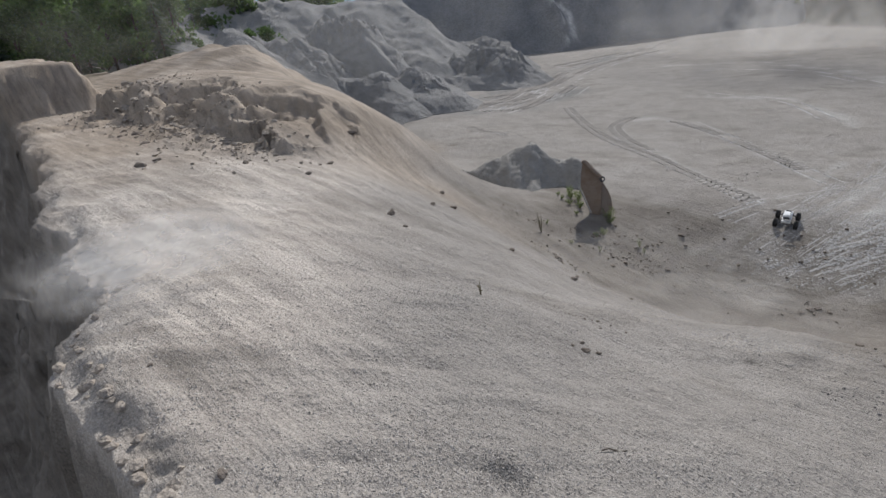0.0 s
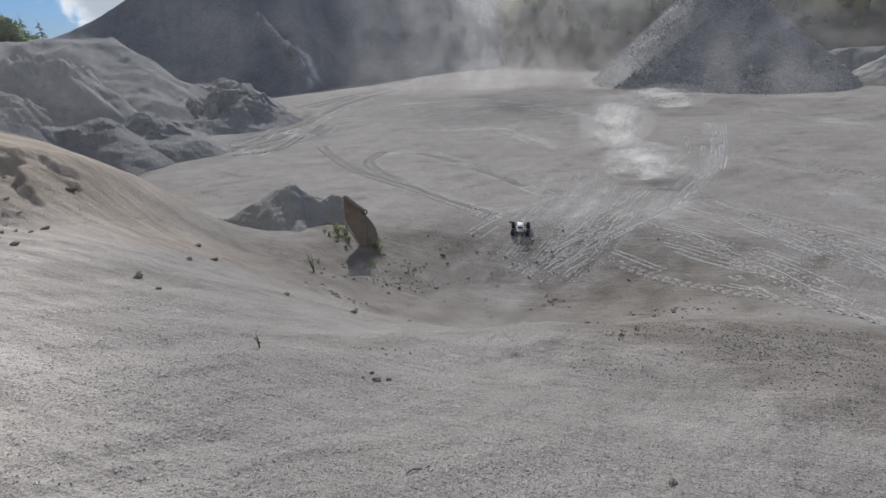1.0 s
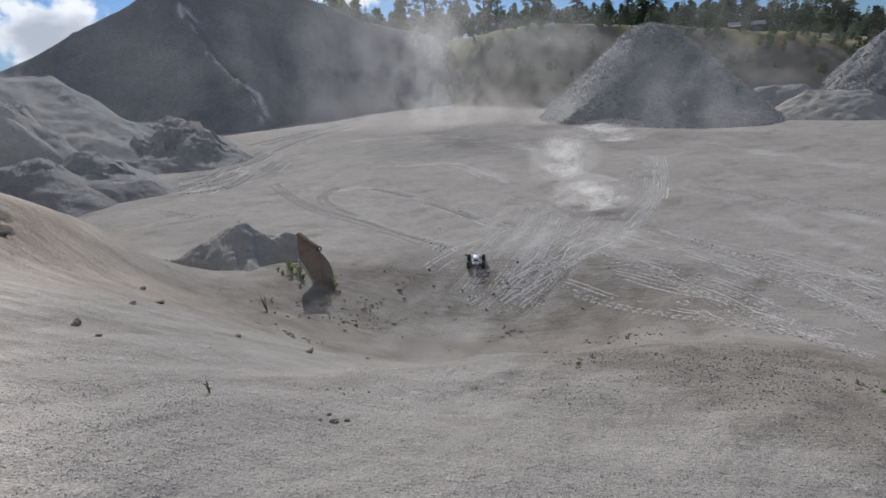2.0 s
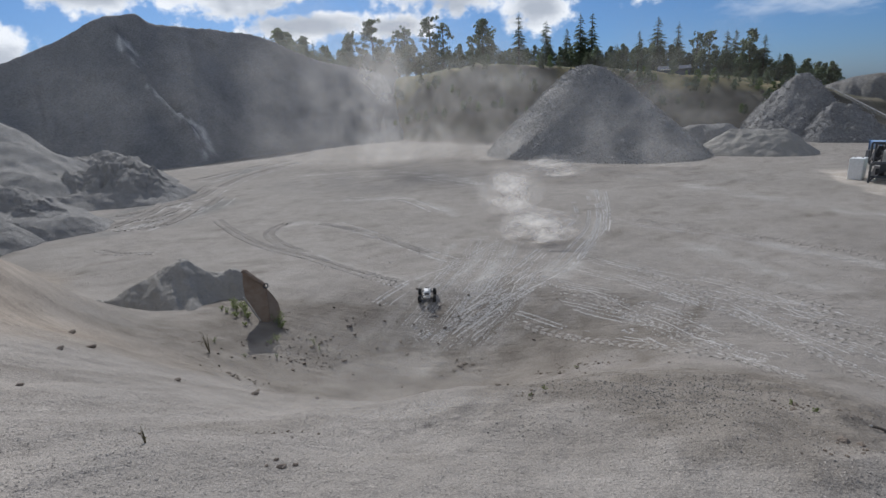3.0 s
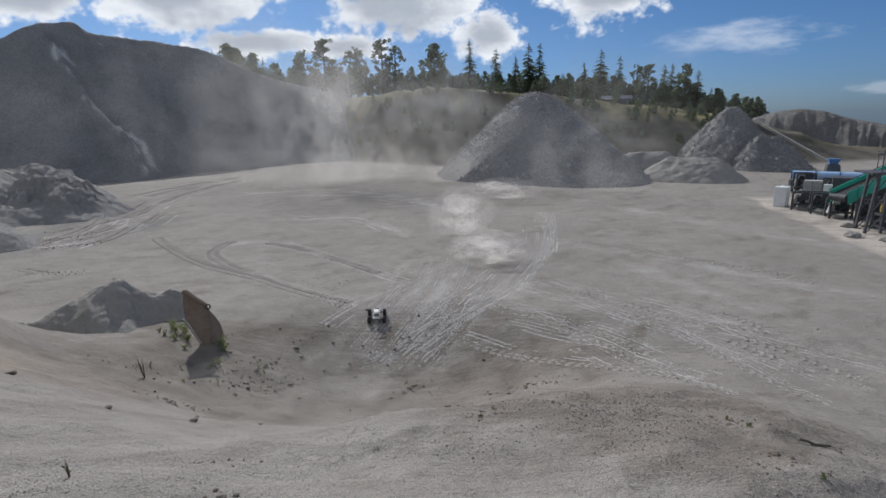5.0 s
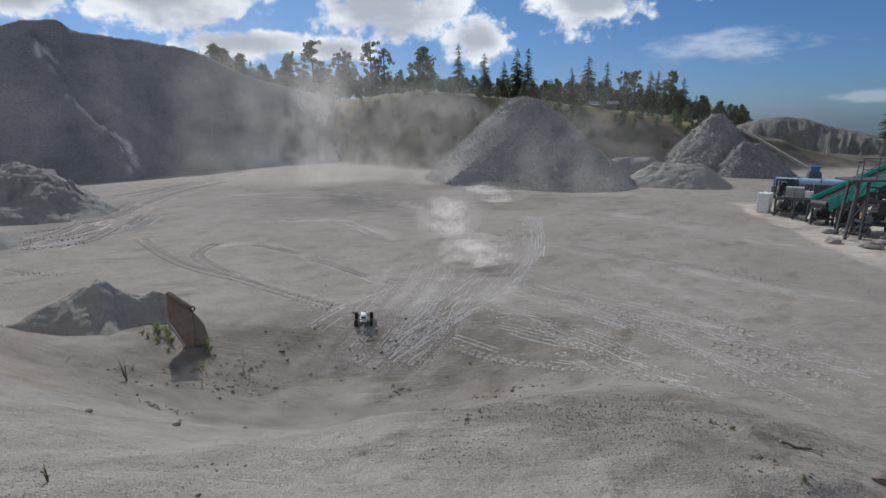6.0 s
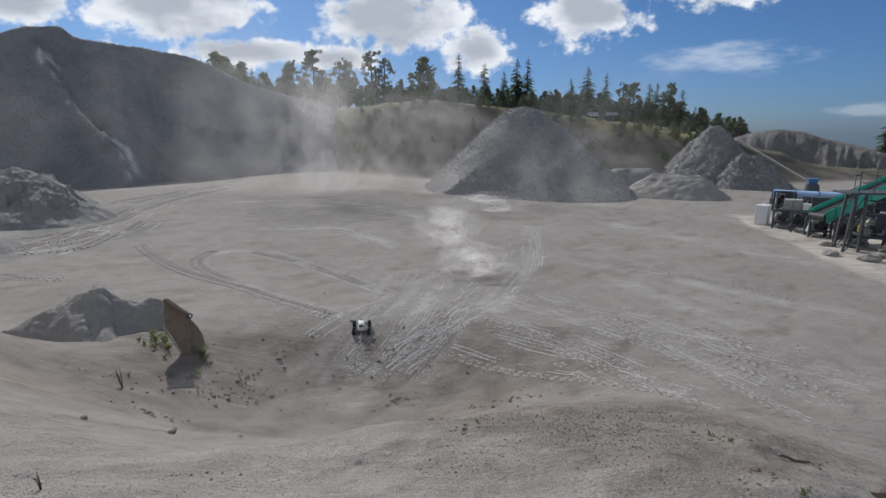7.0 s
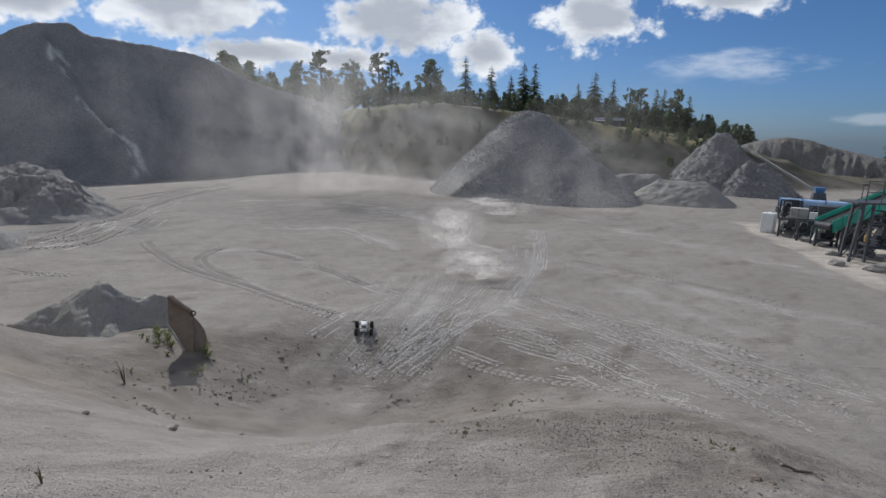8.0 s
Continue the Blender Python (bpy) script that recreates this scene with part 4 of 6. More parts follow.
def pine(seed, height=10.0, crown_from=0.35, width=2.3):
    """A tall pine: bare trunk, crooked limbs and loose flat tufts of needles."""
    g = random.Random(seed)
    tree = empty("pine_tree", Matrix(), "tall pine with a bare lower trunk on the rim", "tree", "trees on the rim")
    bm = bar((0, 0, -0.6), (0.1, 0, height * 0.6), 0.022 * height, 8, 0.015 * height)
    bar_into(bm, (0.1, 0, height * 0.6), (0, 0.1, height * 0.96), 0.015 * height, 8, 0.005 * height)
    centres, radii = [], []
    for i in range(30):
        f = crown_from + (1 - crown_from) * (i + g.uniform(0, 0.8)) / 30
        k = (f - crown_from) / (1 - crown_from)
        a, out = g.uniform(0, 6.283), width * (0.55 + 0.75 * math.sin(3.0 * min(1.0, 0.12 + 0.86 * k))) * g.uniform(0.35, 0.85) * (1.0 - 0.35 * k)
        c = Vector((math.cos(a) * out, math.sin(a) * out, height * f + 0.18 * out))
        bar_into(bm, (0.05, 0.05, height * (f - 0.04)), c, 0.005 * height, 5, 0.002 * height)
        for q in range(4):
            centres.append(tuple(c * 1.0 + Vector((g.gauss(0, 0.34), g.gauss(0, 0.34), g.gauss(0, 0.16)))))
            radii.append(g.uniform(0.18, 0.42))
    part("trunk", bm, M_BARK, tree)
    v, f = leaf_cloud(centres, radii, 3000, 0.15, seed)
    mesh_object("crown", v, f, M_NEEDLE, False, tree)
    return tree


def leaf_cloud(centres, radii, count, size, seed):
    """Leaves as small crossed quads round clump centres."""
    g = np.random.default_rng(seed)
    pick = g.integers(0, len(centres), count)
    way = g.normal(size=(count, 3))
    way /= np.linalg.norm(way, axis=1)[:, None]
    p = np.asarray(centres)[pick] + way * (np.asarray(radii)[pick] * g.uniform(0.55, 1.05, count))[:, None]
    u = g.normal(size=(count, 3))
    u /= np.linalg.norm(u, axis=1)[:, None]
    v = np.cross(u, way + 0.6 * g.normal(size=(count, 3)))
    v /= np.linalg.norm(v, axis=1)[:, None] + 1e-9
    s = (size * g.uniform(0.6, 1.4, count))[:, None]
    quad = np.stack([p - u * s, p - v * s * 0.6, p + u * s, p + v * s * 0.6], 1)
    return quad.reshape(-1, 3).tolist(), (np.arange(count * 4).reshape(-1, 4)).tolist()


def conifer(seed, height=10.0, crown_from=0.12, width=2.2, droop=0.35, ragged=0.25, taper=0.85, label="dark green spruce on the quarry rim"):
    tree = empty("spruce_tree", Matrix(), label, "tree", "trees on the rim")
    part("trunk", bar((0, 0, -0.6), (0, 0, height * 0.97), 0.022 * height, 8, 0.003 * height), M_BARK, tree)
    v, f = needle_mesh(height, crown_from, width, seed, droop, ragged, taper)
    mesh_object("crown", v, f, M_NEEDLE, False, tree)
    return tree


def broadleaf(seed, height=9.0, width=3.0, count=3600, leaf=0.16, label="leafy green birch behind the heaps", material=None):
    g = random.Random(seed)
    tree = empty("birch_tree", Matrix(), label, "tree", "leafy trees")
    bm = bar((0, 0, -0.6), (0.1, 0.05, height * 0.55), 0.02 * height, 8, 0.012 * height)
    centres, radii = [], []
    for i in range(34):
        f = g.uniform(0.18, 1.0)
        spread = width * math.sin(math.pi * min(1, 0.15 + 0.85 * f)) ** 0.7 * g.uniform(0.2, 0.95)
        a = g.uniform(0, 6.283)
        c = (spread * math.cos(a), spread * math.sin(a), height * f)
        centres.append(c)
        radii.append(width * g.uniform(0.2, 0.38))
        if i % 3 == 0:
            bar_into(bm, (0.05, 0.02, height * f * 0.55), c, 0.006 * height, 5, 0.002 * height)
    part("trunk", bm, M_BARK, tree)
    v, f = leaf_cloud(centres, radii, count, leaf, seed)
    mesh_object("crown", v, f, material or M_LEAF, False, tree)
    return tree


def plant_tree(proto, az, d, top=None, height=None, base_height=10.0, lift=0.0):
    """A copy of a tree on the ground at that bearing and distance, as tall as its top's elevation asks."""
    x, y = polar(az, d)
    z = ground_z(x, y) - 0.1 + lift
    h = height if top is None else max(2.0, 5 + d * math.tan(radians(top)) - z)
    k = h / base_height
    m = Matrix.Translation((x, y, z)) @ Matrix.Rotation(az * 7.3 + d, 4, "Z") @ Matrix.Diagonal((k, k, k, 1))
    ob = copy_thing(proto, Matrix())
    ob.matrix_basis = m
    return ob


spruces = [conifer(s, 10, 0.04, w, 0.40, 0.14, 0.60) for s, w in ((1, 2.4), (2, 2.8), (3, 2.1), (4, 2.6))]
pines = [pine(s, 10, cf, w) for s, cf, w in ((11, 0.30, 2.2), (12, 0.42, 2.0), (13, 0.24, 2.4))]
birches = [broadleaf(s, 9, w, 2600, 0.205) for s, w in ((21, 2.6), (22, 3.1), (23, 2.3))]
rim_birches = [broadleaf(s, 10, w, 1500, 0.34, "dark leafy tree on the quarry rim", M_NEEDLE) for s, w in ((31, 2.6), (32, 3.2))]
RIM_PINES = [(-15.3, 6.7), (-13.2, 7.8), (-10.6, 6.8), (-9.9, 7.0), (-7.4, 7.8), (-6.0, 7.2), (18.2, 4.6), (19.2, 4.6)]
RIM_SPRUCES = [(-4.3, 5.3), (-0.4, 4.8), (1.6, 7.8), (4.3, 6.9), (6.3, 6.1), (7.6, 7.3), (8.7, 7.3), (11.1, 4.3), (13.1, 5.3), (14.7, 6.4), (16.5, 5.7), (20.6, 4.7), (21.3, 4.7), (23.6, 4.0), (24.8, 2.4), (25.8, 2.0), (26.8, 1.7), (27.7, 1.5)]
RIM_LEAFY = [(-15.8, 5.9), (-2.0, 7.3), (-3.2, 5.0), (11.8, 3.9), (22.5, 4.3), (25.3, 1.9), (28.8, 1.0), (28.2, 1.2)]
for i, (a, e) in enumerate(RIM_PINES):
    plant_tree(pines[i % 3], a, 150 + (i * 37) % 11, e)
for i, (a, e) in enumerate(RIM_SPRUCES):
    plant_tree(spruces[i % 4], a, 148 + (i * 29) % 13, e)
for i, (a, e) in enumerate(RIM_LEAFY):
    plant_tree(rim_birches[i % 2], a, 146 + (i * 23) % 9, e)
g_trees = random.Random(5)
for i in range(120):
    a = -16.8 + 46.3 * (i + g_trees.uniform(-0.4, 0.4)) / 120
    top = float(spline(a, (-17, -8, 0, 10, 18, 24, 30), (4.9, 5.0, 4.4, 4.0, 3.1, 2.2, 0.6))) + g_trees.uniform(-0.5, 0.35)
    plant_tree(rim_birches[i % 2] if i % 3 else spruces[i % 4], a, g_trees.uniform(139, 160), top)
for i, (a, e) in enumerate([(-22.2, 6.9), (-21.0, 6.7), (-20.0, 6.2), (-19.0, 5.5), (-18.0, 5.4), (-17.2, 4.8), (-21.6, 6.6), (-18.5, 5.3)]):
    plant_tree(spruces[i % 4] if i % 2 else rim_birches[0], a, 118 + 3 * (i % 4), e)
for i in range(34):
    a = -90 + 36.5 * (i + g_trees.uniform(-0.4, 0.4)) / 34
    d = g_trees.uniform(44, 66)
    plant_tree(birches[i % 3], a, d, None, g_trees.uniform(6.5, 9.5), 9.0)
for i in range(46):
    a = -93 + 34.0 * (i + g_trees.uniform(-0.5, 0.5)) / 46
    plant_tree(birches[(i + 1) % 3] if i % 4 else spruces[i % 4], a, g_trees.uniform(34, 46), None, g_trees.uniform(3.4, 5.6), 9.0)
for i in range(26):
    a = -23.5 + 8.0 * (i + g_trees.uniform(-0.5, 0.5)) / 26
    plant_tree(spruces[i % 4], a, g_trees.uniform(96, 112), float(spline(a, (-24, -22, -20, -18, -16, -15), (6.7, 6.5, 6.2, 5.2, 4.2, 3.8))) + g_trees.uniform(-0.35, 0.45))
for i in range(96):
    a = -14 + 40 * (i + g_trees.uniform(-0.5, 0.5)) / 96
    plant_tree(rim_birches[i % 2] if i % 3 else birches[i % 3], a, float(rim_base(a)) + g_trees.uniform(4.0, 11.0), None, g_trees.uniform(0.7, 1.9))
plant_tree(spruces[1], 39.6, 88, 1.9)
plant_tree(spruces[2], 40.8, 92, 1.4)
for a, d, h in ((-78.3, 60, 10.5), (-79.3, 58, 8.5), (-53.0, 66, 8.4), (-55.0, 64, 8.0), (-54.1, 67, 8.6), (-56.2, 66, 8.8), (-57.3, 64, 8.2), (-51.9, 70, 7.4)):
    plant_tree(spruces[int(d) % 4], a, d, None, h)
for a, d, h in ((-52.6, 63, 6.6), (-53.6, 62, 7.2), (-54.6, 61, 7.0), (-55.6, 62, 7.6), (-56.7, 61, 7.4), (-57.8, 62, 7.8), (-51.4, 66, 6.0)):
    plant_tree(birches[int(d) % 3], a, d, None, h, 9.0)
for proto in spruces + pines + birches + rim_birches:
    for ob in (*proto.children_recursive, proto):
        bpy.data.objects.remove(ob)


# ---- hut on the rim ----
def build_hut():
    x, y = polar(16.3, 128)
    hut = empty("hut", Matrix.Translation((x, y, ground_z(x, y) - 0.9)) @ Matrix.Rotation(radians(-12), 4, "Z"), "small dark hut with a pale roof edge", "hut")
    part("wall", box(6.0, 4.0, 2.2, Matrix.Translation((0, 0, 1.1)), 0.03), M_ROOF, hut)
    for s in (-1, 1):
        part("roof", box(6.5, 2.5, 0.12, Matrix.Translation((0, s * 1.15, 2.55)) @ Matrix.Rotation(radians(-18 * s), 4, "X"), 0.02), M_ROOF, hut)
    part("fascia", box(2.4, 0.06, 0.16, Matrix.Translation((-1.6, -2.38, 2.22)), 0.01), M_WHITE, hut)
    part("door", box(0.9, 0.06, 1.9, Matrix.Translation((1.2, -2.03, 0.95)), 0.01), M_ROOF, hut)
    part("window", box(1.0, 0.05, 0.8, Matrix.Translation((-1.3, -2.03, 1.3)), 0.01), M_STEEL, hut)


build_hut()


# ---- leaning steel slab ----
def plate(outline, thick, curve=0.0):
    """A plate in the x-z plane with that outline, bowed, given thickness and softened edges."""
    bm = bmesh.new()
    front = [bm.verts.new((x, curve * (x * x + 0.3 * z * z), z)) for x, z in outline]
    face = bm.faces.new(front)
    made = bmesh.ops.extrude_face_region(bm, geom=[face])
    bmesh.ops.translate(bm, verts=[v for v in made["geom"] if isinstance(v, bmesh.types.BMVert)], vec=(0, thick, 0))
    bmesh.ops.recalc_face_normals(bm, faces=bm.faces)
    bmesh.ops.bevel(bm, geom=bm.edges[:], offset=thick * 0.28, segments=2, affect="EDGES")
    return bm


def build_slab():
    x, y = -5.42, 10.25
    slab = empty("steel_slab", Matrix.Translation((x, y, ground_z(x, y) + 0.02)) @ Matrix.Rotation(radians(28.3), 4, "Z") @ Matrix.Diagonal((0.88, 0.88, 0.88, 1)), "bent rusty brown steel slab leaning out of the ground", "steel slab")
    lean = Matrix.Rotation(radians(-7), 4, "X")
    face = plate([(-0.30, 0.66), (-0.10, 0.24), (0.0, -0.15), (0.20, -0.2), (0.24, 0.3), (0.23, 0.82), (0.19, 0.95), (-0.17, 1.30), (-0.235, 1.345), (-0.28, 1.32), (-0.31, 1.0)], 0.085, 0.10)
    face.transform(Matrix.Rotation(radians(-8), 4, "Z") @ lean)
    part("plate", face, M_RUST, slab)
    side = plate([(0.0, -0.25), (0.40, -0.25), (0.42, 0.10), (0.40, 0.30), (0.30, 0.52), (0.17, 0.74), (0.06, 0.84), (0.0, 0.86)], 0.06, 0.25)
    side.transform(Matrix.Translation((0.225, 0.02, 0)) @ Matrix.Rotation(radians(38), 4, "Z") @ lean)
    part("flange", side, M_RUST, slab, "dark folded flange in its own shade")
    roll = bmesh.new()
    for i in range(12):
        a0, a1 = radians(30 * i), radians(30 * (i + 1))
        bar_into(roll, (0.055 * math.cos(a0), 0.055 * math.sin(a0), 0), (0.055 * math.cos(a1), 0.055 * math.sin(a1), 0), 0.02, 6)
    roll.transform(Matrix.Translation((0.24, 0.10, 0.86)) @ Matrix.Rotation(radians(75), 4, "X"))
    part("rolled_edge", roll, M_STEEL, slab, "dark open rolled edge")
    top = bar((-0.255, 0.13, 1.33), (0.2, 0.12, 0.91), 0.05, 10)
    part("rolled_lip", top, M_RUST, slab, "worn rolled upper lip")
    # lit lower edge painted as a bar in pale concrete colour
    part("rim", bar((-0.315, -0.03, 0.70), (-0.01, -0.01, 0.0), 0.022, 6), M_CONCRETE, slab, "lower rim, pale to stand for its lit edge")


build_slab()


# ---- weeds ----
def weed(x, y, height, leaves, leaf, seed, material=None, label="low green weed growing in the gravel", spread=0.6, stalk=True):
    g = random.Random(seed)
    plant = empty("weed", Matrix.Translation((x, y, ground_z(x, y) - 0.01)), label, "weed", "weeds")
    bm = bmesh.new()
    centres, radii = [], []
    for i in range(7):
        a = g.uniform(0, 6.283)
        t = Vector((math.cos(a) * spread * height * g.uniform(0.2, 1), math.sin(a) * spread * height * g.uniform(0.2, 1), height * g.uniform(0.55, 1)))
        bar_into(bm, (0, 0, -0.03), t * 0.55 + Vector((0, 0, 0.02)), 0.006 * (0.5 + height), 5, 0.004 * (0.5 + height))
        bar_into(bm, t * 0.55 + Vector((0, 0, 0.02)), t, 0.004 * (0.5 + height), 5, 0.001)
        for f in (0.5, 0.75, 1.0):
            centres.append(tuple(t * f))
            radii.append(0.22 * height * g.uniform(0.5, 1.2))
    part("stem", bm, M_DRY if not stalk else M_WEED, plant)
    v, f = leaf_cloud(centres, radii, leaves, leaf, seed)
    mesh_object("foliage", v, f, material or M_WEED, False, plant)["kind"] = "stuff"
    return plant


for i, (x, y, h, n) in enumerate([(-6.05, 10.75, 0.34, 150), (-6.2, 10.65, 0.26, 110), (-6.35, 10.9, 0.24, 90), (-5.9, 10.5, 0.3, 120), (-5.75, 10.3, 0.24, 100), (-6.0, 10.3, 0.16, 60), (-6.3, 10.45, 0.14, 50), (-5.05, 10.35, 0.30, 150), (-4.95, 10.2, 0.2, 80), (-4.8, 9.62, 0.2, 70), (-4.85, 9.42, 0.14, 50), (-6.5, 10.6, 0.12, 40), (-5.6, 9.9, 0.12, 40)]):
    weed(x, y, 0.85 * h, int(1.7 * n), 0.015, 100 + i, None, "leafy green weed at the foot of the slab")
for i, (x, y, h) in enumerate([(-5.33, 8.08, 0.48), (-2.33, 2.69, 0.13), (-4.11, 9.88, 0.2), (-3.95, 9.75, 0.14), (-4.5, 8.9, 0.12), (0.18, 4.25, 0.05), (0.32, 4.4, 0.04), (1.22, 8.87, 0.06), (2.34, 4.16, 0.045), (2.38, 3.93, 0.045), (2.33, 2.99, 0.04), (-4.9, 8.5, 0.1), (-5.6, 8.7, 0.12)]):
    weed(x, y, h, 12 if i in (0, 1) else 40 if h > 0.1 else 22, 0.008 + 0.01 * h, 130 + i, M_DRY if i in (0, 1) else M_WEED, "thin dry weed stalk" if i in (0, 1) else "small sparse weed tuft on the bank", 0.35 if h > 0.1 else 0.9, i not in (0, 1))


# ---- rocks and clods ----
def rock(x, y, size, seed, flat=0.6, material=None, label="", name="rock", group="loose rocks", sink=0.25):
    g = random.Random(seed)
    bm = bmesh.new()
    bmesh.ops.create_icosphere(bm, subdivisions=3, radius=1.0)
    off = Vector((g.uniform(-9, 9), g.uniform(-9, 9), g.uniform(-9, 9)))
    cuts = [(Vector((g.gauss(0, 1), g.gauss(0, 1), g.gauss(0, 1))).normalized(), g.uniform(0.55, 0.85)) for _ in range(7)]
    for v in bm.verts:
        p = v.co.copy()
        for n, d in cuts:
            k = p.dot(n) - d
            if k > 0:
                p -= n * k * 0.9
        p *= 1 + 0.22 * noise.noise(p * 2.1 + off) + 0.08 * noise.noise(p * 6 + off)
        v.co = Vector((p.x * 1.15, p.y * 0.85, p.z * flat)) * size
    me = bpy.data.meshes.new(name)
    bm.to_mesh(me)
    bm.free()
    me.materials.append(material or M_CLOD)
    ob = new(name, me)
    ob.matrix_world = Matrix.Translation((x, y, ground_z(x, y) + size * flat * (0.6 - sink))) @ Matrix.Rotation(g.uniform(0, 6.28), 4, "Z")
    return tagged(ob, label or "small dark angular rock on the gravel", "rock", group)


ROCKS = [(-8.5, 2.43, 0.09), (-8.75, 2.75, 0.06), (-5.12, 4.99, 0.05), (-4.49, 3.7, 0.05), (-4.6, 3.8, 0.03), (-4.05, 3.5, 0.035), (-1.01, 9.91, 0.07), (-0.92, 10, 0.06), (-1.12, 9.75, 0.05), (-0.75, 9.95, 0.04), (-3.63, 10.87, 0.07), (-4.37, 7.09, 0.06), (-4.25, 7, 0.05), (-4.5, 7.2, 0.04), (-1.43, 2.68, 0.03), (-1.36, 2.72, 0.02), (-1.5, 2.75, 0.018), (-1.52, 2.66, 0.015), (2.25, 3.98, 0.03), (2.35, 4.14, 0.025), (2.24, 4.26, 0.02), (2.26, 3.39, 0.04), (2.34, 3.33, 0.03), (2.93, 3.07, 0.045), (0.36, 2.02, 0.03)]
for i, (x, y, s) in enumerate(ROCKS):
    rock(x, y, s, 300 + i, 0.55)
for i, (x, y, s) in enumerate([(-3.2, 5.6, 0.05), (-3.9, 5.2, 0.045), (-2.6, 6.1, 0.03), (-3.6, 6.4, 0.035), (-3.1, 9.2, 0.04), (-2.2, 10.3, 0.05), (-3.4, 9.6, 0.05), (-6.6, 4.4, 0.06), (-6.1, 3.7, 0.05), (-7.2, 3.4, 0.05), (-5.3, 5.6, 0.06), (-6.2, 6.3, 0.06), (-7.6, 5.6, 0.09), (-10.2, 3.1, 0.08), (-11.5, 3.4, 0.10), (-1.86, 0.45, 0.028), (-2.92, 0.55, 0.02), (1.79, 8.77, 0.03), (0.7, 8.89, 0.025), (2.68, 8.37, 0.03), (-0.21, 8.74, 0.05), (0.59, 8.95, 0.04)]):
    rock(x, y, s, 400 + i, 0.5, M_CLOD, "brown lump of dry earth on the slope", "earth_clod", "earth clods")
# broken clods along the scarp
g_clod = random.Random(9)
for i in range(60):
    f = i / 59
    x = -7.6 - 10.0 * f + g_clod.uniform(-0.3, 0.3)
    y = 3.75 + 0.07 * (-x - 8) + g_clod.uniform(-0.2, 0.9) + 0.5 * math.sin(3 * f * 6.28) * 0.4
    rock(x, y, g_clod.uniform(0.03, 0.085) * (1 + 0.4 * f), 500 + i, g_clod.uniform(0.45, 0.75), M_SANDCLOD, "broken block of sandy earth along a scarp", "earth_clod", "earth clods", 0.35)
# crumbling edge of the plateau
for i in range(40):
    x = -1.7 - 3.2 * (i / 39) + g_clod.uniform(-0.06, 0.06)
    y = float(cliff_line(x)) + g_clod.uniform(-0.02, 0.22)
    rock(x, y, g_clod.uniform(0.015, 0.05), 600 + i, 0.7, M_SANDCLOD, "crumbling earth lump at the broken edge", "earth_clod", "earth clods", 0.3)
rock(3.28, 3.46, 0.07, 702, 0.6, M_CLOD, "low crusted clump of dark earth", "earth_clod", "earth clods", 0.1)


# ---- fallen branch and twigs ----
def build_branch(points, r, label):
    x, y = points[0]
    ob = empty("branch", Matrix.Translation((x, y, ground_z(x, y))), label, "branch", "fallen branches")
    bm = bmesh.new()
    path = [Vector((px - x, py - y, ground_z(px, py) - ground_z(x, y) + r * 1.6 + 0.012 * math.sin(i * 2.1))) for i, (px, py) in enumerate(points)]
    for p, q in zip(path, path[1:]):
        bar_into(bm, p, q, r, 7, r * 0.85)
        bmesh.ops.create_icosphere(bm, subdivisions=1, radius=r * 0.95, matrix=Matrix.Translation(q))
    part("wood", bm, M_WOOD, ob)
    part("broken_end", bar(path[0], path[0] + (path[0] - path[1]).normalized() * r * 1.4, r * 0.9, 7, r * 0.4), M_CONCRETE, ob, "pale splintered end")
    part("side_twig", bar(path[-2], path[-2] + Vector((0.02, -0.05, 0.012)), r * 0.6, 6, r * 0.3), M_WOOD, ob)


build_branch([(2.70, 3.78), (2.78, 3.80), (2.87, 3.84), (3.02, 3.85), (3.0, 3.77), (2.98, 3.70)], 0.012, "thin bleached broken branch lying on gravel")
build_branch([(-0.78, 1.62), (-0.76, 1.65), (-0.73, 1.7), (-0.71, 1.72)], 0.004, "short dry twig lying on gravel")
build_branch([(-0.46, 1.49), (-0.43, 1.54), (-0.39, 1.57), (-0.37, 1.6)], 0.004, "short dry twig lying on gravel")


